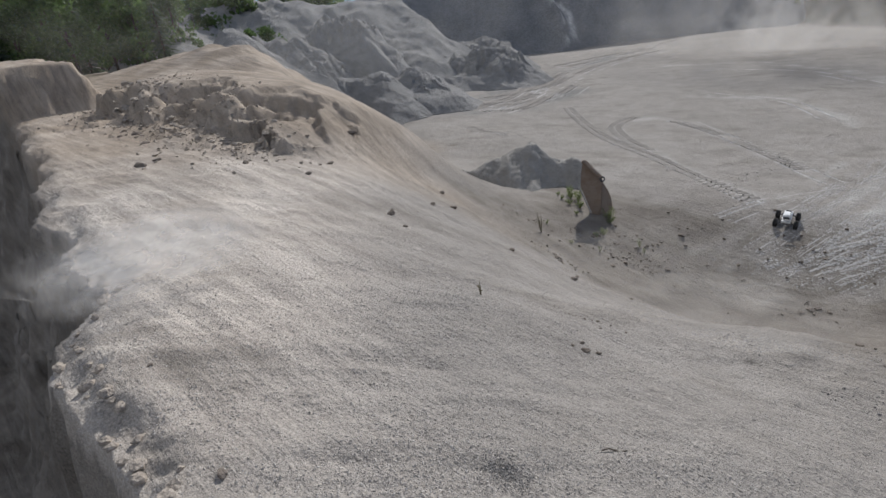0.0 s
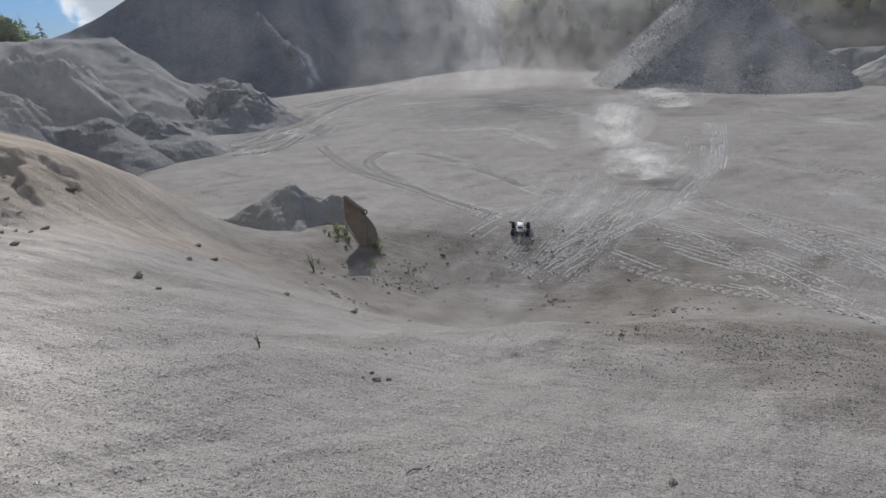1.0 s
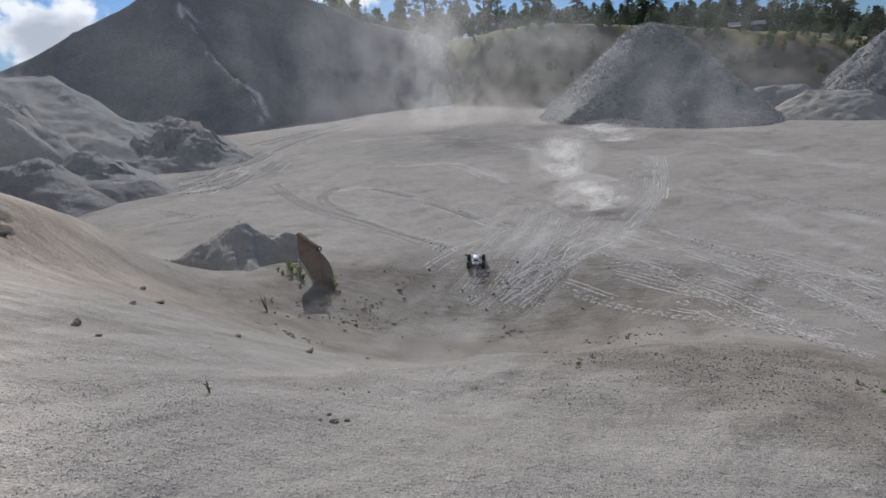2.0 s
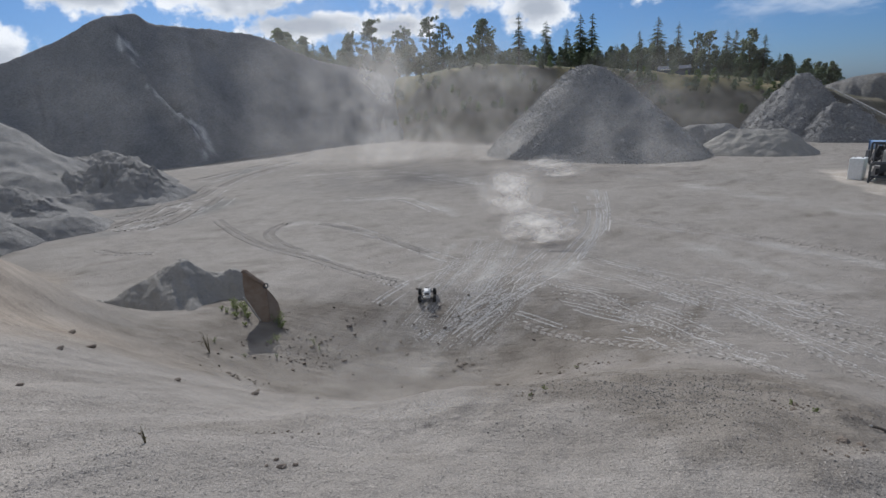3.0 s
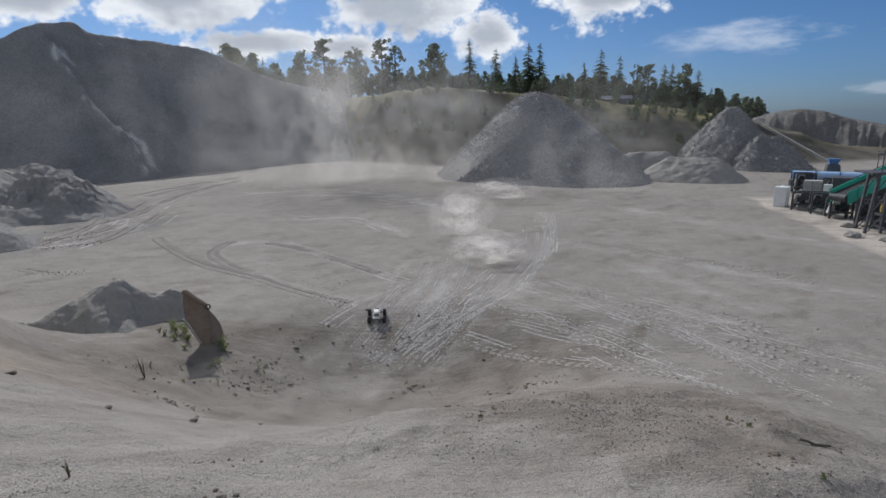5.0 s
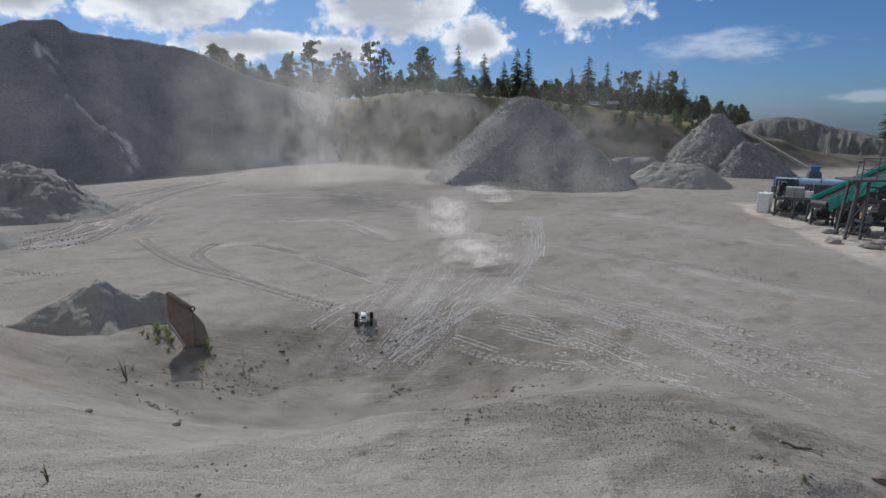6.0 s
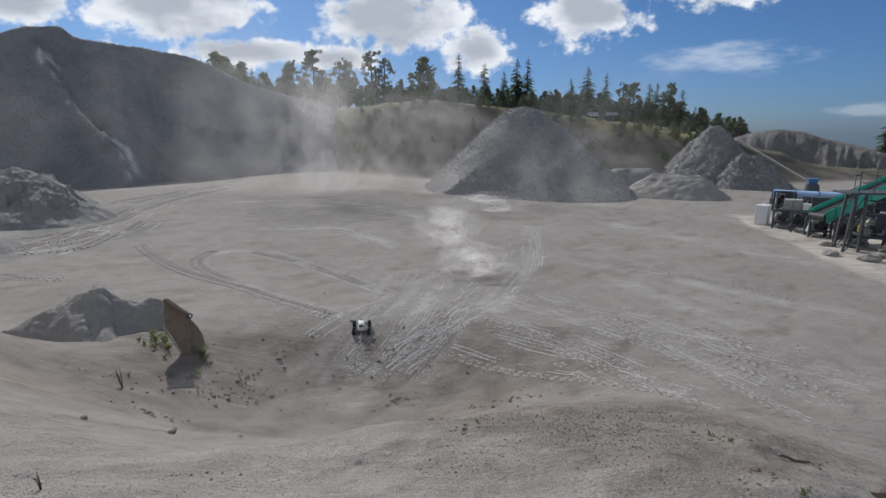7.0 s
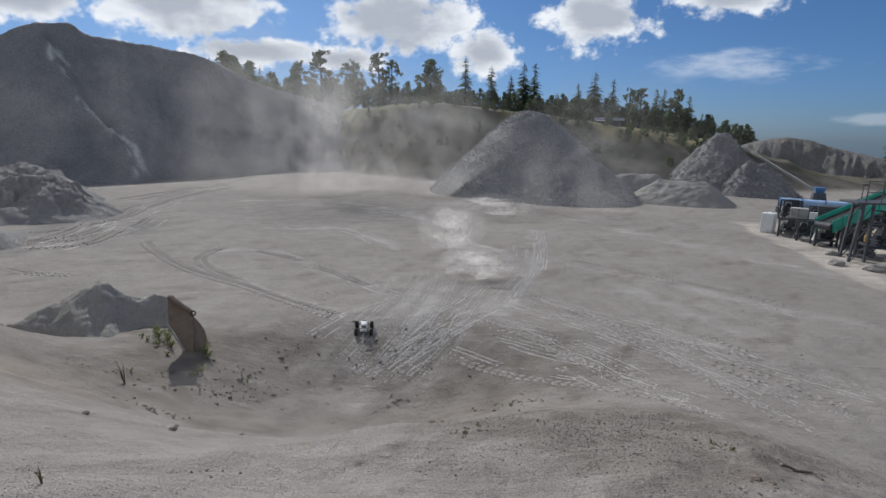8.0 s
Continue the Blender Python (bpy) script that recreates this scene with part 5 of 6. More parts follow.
# ---- radio-controlled truck ----
def build_truck():
    x, y = -2.02, 12.37
    e = 0.25
    gx, gy = (ground_z(x + e, y) - ground_z(x - e, y)) / (2 * e), (ground_z(x, y + e) - ground_z(x, y - e)) / (2 * e)
    up = Vector((-gx, -gy, 1)).normalized()
    turn = up.to_track_quat("Z", "Y").to_matrix().to_4x4()
    car = empty("toy_truck", Matrix.Translation((x, y, ground_z(x, y) + 0.005)) @ turn @ Matrix.Rotation(radians(-6), 4, "Z"), "white radio-controlled monster truck with big black tyres", "toy truck")
    part("chassis", box(0.13, 0.40, 0.03, Matrix.Translation((0, 0, 0.11)), 0.008), M_BLACK, car)
    shell = box(0.17, 0.44, 0.05, Matrix.Translation((0, 0, 0.15)), 0.018)
    part("body_shell", shell, M_WHITE, car, "dusty white body shell")
    cab = bmesh.new()
    bmesh.ops.create_cone(cab, cap_ends=True, segments=4, radius1=0.125, radius2=0.085, depth=0.075, matrix=Matrix.Translation((0, 0.0, 0.21)) @ Matrix.Diagonal((0.95, 1.35, 1, 1)) @ Matrix.Rotation(radians(45), 4, "Z"))
    bmesh.ops.bevel(cab, geom=cab.edges[:], offset=0.012, segments=2, affect="EDGES")
    part("cab", cab, M_WHITE, car)
    part("windscreen", box(0.11, 0.004, 0.045, Matrix.Translation((0, 0.145, 0.213)) @ Matrix.Rotation(radians(36), 4, "X"), 0.001), M_BLACK, car, "dark windscreen")
    part("rear_window", box(0.11, 0.004, 0.045, Matrix.Translation((0, -0.145, 0.213)) @ Matrix.Rotation(radians(-36), 4, "X"), 0.001), M_BLACK, car)
    part("wing", box(0.20, 0.05, 0.008, Matrix.Translation((0, -0.235, 0.225)), 0.003), M_BLACK, car)
    part("antenna", bar((0.04, -0.05, 0.2), (0.05, -0.08, 0.40), 0.002, 5), M_BLACK, car)
    for sx in (-1, 1):
        for sy in (-1, 1):
            c = Vector((sx * 0.185, sy * 0.17, 0.085))
            wheel = empty("wheel", Matrix.Translation(c), "", "")
            for k in list(wheel.keys()):
                del wheel[k]
            wheel.parent = car
            tyre = bmesh.new()
            bmesh.ops.create_cone(tyre, cap_ends=True, segments=26, radius1=0.078, radius2=0.078, depth=0.085, matrix=Matrix.Rotation(radians(90), 4, "Y"))
            bmesh.ops.bevel(tyre, geom=[e for e in tyre.edges if len(e.link_faces) == 2 and e.calc_face_angle() > 1.2], offset=0.018, segments=3, affect="EDGES")
            for i in range(18):
                a = 6.283 * i / 18
                for s in (-1, 1):
                    box_into(tyre, Matrix.Rotation(a + 0.09 * s, 4, "X") @ Matrix.Translation((0.02 * s, 0, 0.079)), 0.034, 0.013, 0.012)
            part("tyre", tyre, M_RUBBER, wheel, "black lugged rubber tyre")
            part("rim", bar((-0.046, 0, 0), (0.046, 0, 0), 0.042, 16), M_STEEL, wheel)
            part("suspension_arm", beam((sx * 0.05, sy * 0.17, 0.105), (sx * 0.15, sy * 0.17, 0.088), 0.03, 0.012, 0.003), M_BLACK, car)
            part("damper", bar((sx * 0.12, sy * 0.15, 0.09), (sx * 0.06, sy * 0.14, 0.185), 0.010, 8), M_STEEL, car)


build_truck()


# ---- crushing plant ----
def lattice(parent, a, b, w, h, bays, r, material=M_STEEL):
    """A truss from a to b: four chords and zigzag braces, each brace a part."""
    a, b = Vector(a), Vector(b)
    way = (b - a).normalized()
    side = way.cross(Vector((0, 0, 1))).normalized() * w / 2
    up = side.cross(way).normalized() * h / 2
    for s in (-1, 1):
        for u in (-1, 1):
            part("chord", bar(a + side * s + up * u, b + side * s + up * u, r, 6), material, parent)
        for i in range(bays):
            p, q = a.lerp(b, i / bays), a.lerp(b, (i + 1) / bays)
            k = 1 if i % 2 else -1
            part("brace", bar(p + side * s - up * k, q + side * s + up * k, r * 0.7, 5), material, parent)


def build_conveyor():
    c = empty("belt_conveyor", Matrix(), "inclined green belt conveyor on steel legs", "conveyor", "conveyors")
    a, b = Vector((17.5, 24.4, 1.15)), Vector((27.5, 28.35, 4.0))
    way = (b - a).normalized()
    side = way.cross(Vector((0, 0, 1))).normalized()
    up = side.cross(way).normalized()
    for s in (-1, 1):
        part("side_panel", beam(a + side * 0.4 * s, b + side * 0.4 * s, 0.05, 0.58, 0.01), M_GREEN, c, "green side panel")
        part("rail", bar(a + side * 0.42 * s + up * 0.33, b + side * 0.42 * s + up * 0.33, 0.02, 6), M_STEEL, c)
    part("belt", beam(a + up * 0.12, b + up * 0.12, 0.66, 0.03, 0.005), M_RUBBER, c, "black rubber belt")
    for p in (a, b):
        part("drum", bar(p - side * 0.36, p + side * 0.36, 0.17, 16), M_STEEL, c)
    for i in range(9):
        p = a.lerp(b, (i + 0.5) / 9)
        part("roller", bar(p - side * 0.34 + up * 0.06, p + side * 0.34 + up * 0.06, 0.05, 10), M_STEEL, c)
        for s in (-1, 1):
            part("rib", beam(p + side * 0.435 * s - up * 0.21, p + side * 0.435 * s + up * 0.33, 0.05, 0.03, 0.005), M_GREEN, c)
    for f in (0.12, 0.45, 0.8):
        p = a.lerp(b, f) - up * 0.2
        for s in (-1, 1):
            q = p + side * 0.4 * s
            part("leg", beam(q, (q.x, q.y, ground_z(q.x, q.y) - 0.05), 0.10, 0.10), M_STEEL, c)
        part("tie", beam(p + side * 0.4 - Vector((0, 0, 0.5)), p - side * 0.4 - Vector((0, 0, 0.5)), 0.06, 0.06), M_STEEL, c)


def build_gantry():
    gx, gy = 16.99, 21.92
    way, deep = Vector((0.79, -0.06, 0)), Vector((0.35, 0.94, 0))
    c = empty("steel_gantry", Matrix.Translation((gx, gy, 0)), "dark steel walkway gantry on lattice legs", "gantry")
    top = 2.45
    feet = []
    for i, f in enumerate((0.0, 0.78, 2.6, 3.4)):
        for j, d in enumerate((0.0, 1.1)):
            p = way * f + deep * d
            base = Vector((p.x, p.y, ground_z(gx + p.x, gy + p.y) - 0.05))
            head = Vector((p.x + (0.22 if i == 0 else 0), p.y, top))
            feet.append((base, head))
            part("leg", beam(base, head, 0.09, 0.09), M_STEEL, c)
    for k in (0, 1):
        for i in (0, 2):
            (b0, h0), (b1, h1) = feet[2 * i + k], feet[2 * i + 2 + k]
            for n in range(3):
                part("brace", bar(b0.lerp(h0, n / 3), b1.lerp(h1, (n + 1) / 3), 0.022, 6), M_STEEL, c)
    part("deck", box(3.6, 1.2, 0.08, Matrix.Translation(way * 2.0 + deep * 0.55 + Vector((0, 0, top + 0.04))) @ Matrix.Rotation(radians(-5), 4, "Z"), 0.01), M_STEEL, c)
    for n in range(6):
        p = way * (0.35 + 0.75 * n)
        part("post", bar(p + Vector((0, 0, top)), p + Vector((0, 0, top + 0.95)), 0.02, 6), M_STEEL, c)
    for z in (0.5, 0.95):
        part("handrail", bar(way * 0.3 + Vector((0, 0, top + z)), way * 4.2 + Vector((0, 0, top + z)), 0.018, 6), M_STEEL, c)
    for n in range(9):
        p = way * 0.85 + deep * 0.1 + Vector((0.05 * n, 0, 0.25 + 0.24 * n))
        part("tread", box(0.26, 0.6, 0.03, Matrix.Translation(p), 0.004), M_STEEL, c)


def build_crusher():
    x, y = 20.6, 29.0
    c = empty("stone_crusher", Matrix.Translation((x, y, -0.05)) @ Matrix.Rotation(radians(-34), 4, "Z") @ Matrix.Diagonal((0.78, 0.78, 0.72, 1)), "dusty dark stone crusher on wheels with platforms", "crusher")
    part("frame", box(4.2, 1.5, 0.35, Matrix.Translation((0, 0, 0.75)), 0.03), M_STEEL, c)
    part("jaw_box", box(1.3, 1.3, 1.3, Matrix.Translation((0.35, 0, 1.55)), 0.06), M_STEEL, c)
    part("engine_cover", box(1.1, 1.2, 0.9, Matrix.Translation((-1.35, 0, 1.4)), 0.05), M_CONCRETE, c, "pale dusty engine cover")
    part("screen_box", box(1.2, 1.1, 0.7, Matrix.Translation((1.7, 0, 1.35)) @ Matrix.Rotation(radians(12), 4, "Y"), 0.04), M_STEEL, c)
    for sx in (-1.8, -0.6, 0.6, 1.8):
        for sy in (-0.6, 0.6):
            part("leg", beam((sx, sy, 0.6), (sx, sy, -0.1), 0.16, 0.16), M_STEEL, c)
    for sx in (-1.2, 0.0):
        for sy in (-0.82, 0.82):
            w = bmesh.new()
            bmesh.ops.create_cone(w, cap_ends=True, segments=20, radius1=0.42, radius2=0.42, depth=0.26, matrix=Matrix.Translation((sx, sy, 0.42)) @ Matrix.Rotation(radians(90), 4, "X"))
            bmesh.ops.bevel(w, geom=[e for e in w.edges if e.calc_face_angle() > 1.2], offset=0.05, segments=2, affect="EDGES")
            part("wheel", w, M_RUBBER, c)
    for i in range(7):
        part("post", bar((-2.0 + 0.62 * i, -0.8, 0.9), (-2.0 + 0.62 * i, -0.8, 1.9), 0.02, 6), M_STEEL, c)
    part("handrail", bar((-2.05, -0.8, 1.9), (1.75, -0.8, 1.9), 0.02, 6), M_STEEL, c)
    part("control_box", box(0.5, 0.3, 0.7, Matrix.Translation((-0.5, -0.75, 1.35)), 0.02), M_WHITE, c, "pale control box")
    part("drive_guard", bar((1.0, -0.75, 1.35), (1.0, -0.62, 1.35), 0.45, 20), M_STEEL, c)


def build_tank():
    p, q = polar(32.0, 41), polar(37.3, 41)
    a, b = Vector((*p, 1.05)), Vector((*q, 1.05))
    c = empty("pipe_tank", Matrix(), "long pale blue steel tank on stands", "tank")
    shell = bar(a, b, 0.27, 24)
    part("shell", shell, M_BLUE, c, smooth=False)
    for f in (0.0, 0.33, 0.66, 1.0):
        m = a.lerp(b, f)
        w = (b - a).normalized() * 0.03
        part("flange", bar(m - w, m + w, 0.31, 24), M_DEEPBLUE, c)
        part("stand", beam((m.x, m.y, 0.72), (m.x, m.y, -0.1), 0.3, 0.12), M_STEEL, c)


def build_far_conveyor():
    c = empty("belt_conveyor", Matrix(), "slender pale far conveyor rising to a stockpile", "conveyor", "conveyors")
    a, b = Vector((*polar(34.5, 44), 1.7)), Vector((*polar(28.7, 60), 4.2))
    lattice(c, a, b, 0.2, 0.12, 16, 0.012, M_STEEL)
    part("belt", beam(a + Vector((0, 0, 0.09)), b + Vector((0, 0, 0.09)), 0.12, 0.03), M_FARSTONE, c, "dusty grey belt")
    tower = empty("feed_tower", Matrix.Translation((*polar(34.9, 42), 0)), "dark steel feed tower under a blue hopper", "tower")
    cone = bmesh.new()
    bmesh.ops.create_cone(cone, cap_ends=True, segments=4, radius1=0.85, radius2=0.45, depth=1.7, matrix=Matrix.Translation((0, 0, 0.85)) @ Matrix.Rotation(radians(20), 4, "Z"))
    part("body", cone, M_STEEL, tower)
    cap = bmesh.new()
    bmesh.ops.create_cone(cap, cap_ends=True, segments=4, radius1=0.3, radius2=0.42, depth=0.35, matrix=Matrix.Translation((0, 0, 1.87)) @ Matrix.Rotation(radians(20), 4, "Z"))
    part("hopper", cap, M_DEEPBLUE, tower, "blue hopper")


def build_blocks():
    for i, (x, y, w, d, h, a, m, lab) in enumerate([(17.85, 29.2, 0.62, 0.8, 1.1, -42, M_WHITE, "pale upright concrete block beside the crusher"), (18.75, 28.6, 0.6, 0.5, 0.75, -31, M_CONCRETE, "low pale concrete block beside the crusher"), (19.4, 27.9, 0.5, 0.5, 0.6, -31, M_CONCRETE, "low pale concrete block beside the crusher"), (18.9, 28.0, 0.35, 0.3, 0.7, -20, M_WHITE, "white upright sack beside concrete blocks")]):
        c = empty("concrete_block" if i < 3 else "sack", Matrix.Translation((x, y, ground_z(x, y) - 0.03)) @ Matrix.Rotation(radians(a), 4, "Z"), lab, "block" if i < 3 else "sack", "concrete blocks" if i < 3 else "")
        part("body", box(w, d, h, Matrix.Translation((0, 0, h / 2)), 0.05), m, c)
        if i < 3:
            for s in (-1, 1):
                part("lifting_eye", bar((s * w * 0.25 - 0.05, 0, h + 0.02), (s * w * 0.25 + 0.05, 0, h + 0.02), 0.015, 6), M_STEEL, c)
    x, y = polar(39.0, 33)
    p = empty("pump_unit", Matrix.Translation((x, y, ground_z(x, y))), "small yellow pump unit under the gantry", "pump")
    part("housing", box(0.8, 0.6, 0.5, Matrix.Translation((0, 0, 0.45)), 0.06), M_YELLOW, p, "yellow housing")
    part("skid", box(1.0, 0.7, 0.12, Matrix.Translation((0, 0, 0.1)), 0.02), M_STEEL, p)
    part("pipe", bar((0.2, 0, 0.6), (0.25, 0, 1.1), 0.05, 8), M_STEEL, p)
    x, y = polar(37.9, 46)
    m = empty("lamp_mast", Matrix.Translation((x, y, 0)), "thin steel mast with a small lamp head", "mast")
    part("pole", bar((0, 0, -0.1), (0, 0, 2.1), 0.035, 8, 0.025), M_STEEL, m)
    part("lamp_head", box(0.3, 0.2, 0.12, Matrix.Translation((0.1, 0, 2.12)), 0.02), M_STEEL, m)
    for i, (a, d, s) in enumerate([(37.0, 26.8, 0.35), (39.6, 26.5, 0.4), (40.4, 27.5, 0.3), (38.9, 30, 0.45), (36.6, 29, 0.3), (41.0, 29, 0.5)]):
        rock(*polar(a, d), s, 800 + i, 0.6, M_DARKHEAP, "dark lump of waste rock under the gantry", "rock", "loose rocks", 0.3)


build_conveyor()
build_gantry()
build_crusher()
build_tank()
build_far_conveyor()
build_blocks()


# ---- tyre tracks ----
M_GROUND_TRACK = earth("pressed_sand", (0.30, 0.275, 0.245), (0.35, 0.32, 0.288), (0.27, 0.247, 0.218), 2.0, 0.02, 0.4, 70.0)


def tyre_track(points, width, per_metre, size, seed, label, lugs=False):
    """Crumbs of dry sand thrown up along a wheel's way, in two rows or in lug marks."""
    g = np.random.default_rng(seed)
    pts = np.asarray(points, float)
    knots = np.concatenate([[0], np.cumsum(np.hypot(*np.diff(pts, axis=0).T))])
    n = int(knots[-1] * per_metre * (0.3 if lugs else 1.0))
    s = np.sort(g.random(n)) * knots[-1]
    if lugs:
        s = np.round(s / 0.22) * 0.22 + g.normal(0, 0.02, n)
    cx, cy = spline(s, knots, pts[:, 0]), spline(s, knots, pts[:, 1])
    dx, dy = spline(s + 0.05, knots, pts[:, 0]) - spline(s - 0.05, knots, pts[:, 0]), spline(s + 0.05, knots, pts[:, 1]) - spline(s - 0.05, knots, pts[:, 1])
    k = np.hypot(dx, dy) + 1e-9
    side = np.where(g.random(n) < 0.5, -1, 1) * width / 2 * (1 if not lugs else g.uniform(0.35, 1, n)) + g.normal(0, 0.25 * size + 0.01, n)
    if lugs:
        side = side * 1.25
    gap = fractal(s * 1.0, s * 0 + seed, 1.6, 3, seed) > -0.04
    x, y = cx - dy / k * side, cy + dx / k * side
    p = np.column_stack([x, y, land(x, y) - 0.1 * size])[gap]
    ob = stone_cloud("tyre_track", p, size * g.uniform(0.5, 1.3, len(p)), M_DUST, None, 0.35, seed)
    # low ribs of pressed dust along each edge of the tyre
    m = max(4, int(knots[-1] / 0.07))
    s = np.linspace(0, knots[-1], m)
    verts, faces = [], []
    for row in ((-1, 1) if not lugs else (-1, -0.3, 0.3, 1)):
        cx, cy = spline(s, knots, pts[:, 0]), spline(s, knots, pts[:, 1])
        dx, dy = np.gradient(cx), np.gradient(cy)
        k = np.hypot(dx, dy) + 1e-9
        wide = size * 0.65 * np.clip(3.4 * fractal(s, s * 0 + 3.1 * seed + row, 0.7, 4, seed) + 0.38, 0, 1.25)
        if lugs:
            wide = wide * (np.sin(s * 6.283 / 0.22 + 3 * row) > 0)
        ring = []
        for e, h in ((-1, 0.0), (-0.45, 1.0), (0.45, 1.0), (1, 0.0)):
            o = row * width / 2 + e * wide + 0.01 * fractal(s, s * 0 + row, 0.3, 2, seed + 1)
            x, y = cx - dy / k * o, cy + dx / k * o
            ring.append(np.column_stack([x, y, land(x, y) - 0.004 + h * 0.22 * wide]))
        start = len(verts)
        verts += np.stack(ring, 1).reshape(-1, 3).tolist()
        faces += [[start + q for q in f] for f in grid_faces(m, 4)]
    mesh_object("dust_rib", verts, faces, M_DUST, True, ob)["kind"] = "stuff"
    if lugs:
        # slanted ridges of sand squeezed up between the tyre's lugs, with hollows beside them
        verts, faces = [], []
        pitch = max(0.2, 0.42 * width)
        for s0 in np.arange(0.1, knots[-1] - 0.2, pitch):
            if value_noise(np.array(s0 * 0.5), np.array(seed * 3.7), seed) < -0.24:
                continue
            mx, my = float(spline(s0, knots, pts[:, 0])), float(spline(s0, knots, pts[:, 1]))
            ex, ey = float(spline(s0 + 0.05, knots, pts[:, 0])) - mx, float(spline(s0 + 0.05, knots, pts[:, 1])) - my
            q = math.hypot(ex, ey) + 1e-9
            ex, ey = ex / q, ey / q
            for row in (-1, 1):
                k = len(verts)
                for o, along in ((0.06, 0.0), (0.56, 0.35)):
                    for e, h in ((-0.30, -0.01), (0.0, 0.11), (0.30, -0.01)):
                        f = along * pitch + e * pitch + g.normal(0, 0.02 * pitch)
                        vx, vy = mx + ex * f - ey * row * o * width, my + ey * f + ex * row * o * width
                        verts.append((vx, vy, h * width * g.uniform(0.5, 0.9)))
                faces += [(k, k + 1, k + 4, k + 3), (k + 1, k + 2, k + 5, k + 4)]
        flat = np.array(verts).reshape(-1, 3)
        flat[:, 2] += land(flat[:, 0], flat[:, 1])
        verts = flat.tolist()
        mesh_object("lug_mark", verts, faces, M_GROUND_TRACK, True, ob)["kind"] = "stuff"
    return tagged(ob, label, "tyre track", "tyre tracks")


LOADER = "wide lugged loader track pressed into the sand"
THIN = "thin pale toy wheel track in the sand"
tyre_track([(-13.59, 23.05), (-12.25, 21.39), (-9.05, 18.01), (-6.33, 16.04), (-4.19, 14.14), (-2.7, 13.0)], 0.42, 110, 0.05, 1, LOADER, True)
tyre_track([(-2.51, 16.81), (-4.75, 19.19), (-7.1, 21.26), (-8.81, 22.08), (-9.87, 22.0), (-9.75, 20.42), (-8.29, 18.11), (-6.53, 16.58)], 0.42, 110, 0.05, 2, LOADER, True)
tyre_track([(-11.95, 36.55), (-7.14, 36.01), (-2.19, 31.59)], 0.7, 90, 0.07, 3, LOADER)
tyre_track([(-8.68, 28.2), (-5.44, 27.19), (-3.25, 23.95)], 0.5, 90, 0.06, 4, LOADER)
tyre_track([(-14.75, 16.97), (-13.3, 16.44), (-12.0, 16.6)], 0.42, 120, 0.05, 5, LOADER, True)
for i, way in enumerate([[(-18.66, 22.29), (-17.32, 23.88), (-18.87, 30.39)], [(-16.89, 20.34), (-15.57, 22.06), (-16.52, 26.0)], [(-19.5, 24.0), (-18.99, 27.59), (-20.9, 35.02)]]):
    tyre_track(way, 0.6, 120, 0.08, 10 + i, LOADER, True)
for i, way in enumerate([[(4.73, 28.29), (3.95, 22.68), (3.13, 18.75), (2.28, 16.19), (1.49, 13.77)], [(5.15, 28.25), (4.34, 22.7), (3.42, 18.39), (2.6, 16.17)], [(3.19, 25.19), (3.01, 22.66), (2.03, 19.16)]]):
    tyre_track(way, 0.11, 120, 0.042, 20 + i, THIN)
for i, way in enumerate([[(-23.9, 38.1), (-23.0, 44.4), (-21.9, 51.0), (-21.5, 58.0)], [(-22.6, 37.0), (-22.0, 43.5), (-20.9, 50.5)], [(-19.5, 33.9), (-20.4, 40.0), (-19.6, 48.0)], [(-19.1, 26.5), (-18.6, 29.3), (-19.4, 33.0)], [(-16.6, 20.9), (-16.9, 24.0), (-18.0, 28.0)], [(-17.6, 20.9), (-18.4, 25.0), (-21.0, 31.0)], [(-17.0, 22.0), (-16.2, 25.5), (-17.2, 30.0)]]):
    tyre_track(way, 0.6, 30, 0.06, 130 + i, "deep rippled loader ruts along the yard's edge", True)
    tyre_track([(x + 0.9, y - 0.4) for x, y in way], 0.7, 26, 0.065, 140 + i, "deep rippled loader ruts along the yard's edge")
RUNS = [[(2.45, 16.16), (3.72, 14.66), (5.51, 12.95), (6.52, 11.01)], [(0.9, 12.05), (2.15, 11.31), (2.93, 9.54)], [(2.83, 14.28), (4.06, 12.08), (5.7, 10.64), (6.98, 8.54)], [(0.83, 13.16), (2.69, 12.06), (4.17, 10.47)], [(3.26, 13.38), (4.8, 11.49), (5.82, 9.34)], [(4.08, 21.1), (6.6, 18.87), (8.72, 16.79), (10.2, 14.73)], [(1.46, 15.15), (3.19, 13.08), (4.23, 11.75)], [(5.36, 11.88), (6.84, 10.9), (8.35, 9.48)], [(1.55, 11.74), (3.53, 10.37), (4.6, 9.0)]]
for i, way in enumerate(RUNS):
    tyre_track(way, 0.16, 110, 0.032, 30 + i, THIN)
    tyre_track([(x + 0.38, y + 0.12) for x, y in way], 0.14, 70, 0.028, 50 + i, THIN)
for i, way in enumerate((RUNS[0], RUNS[2], RUNS[4], RUNS[5], RUNS[7])):
    tyre_track([(x + 0.75, y + 0.45) for x, y in way], 0.30, 40, 0.03, 170 + i, "lugged toy tyre track crossing the sand", True)
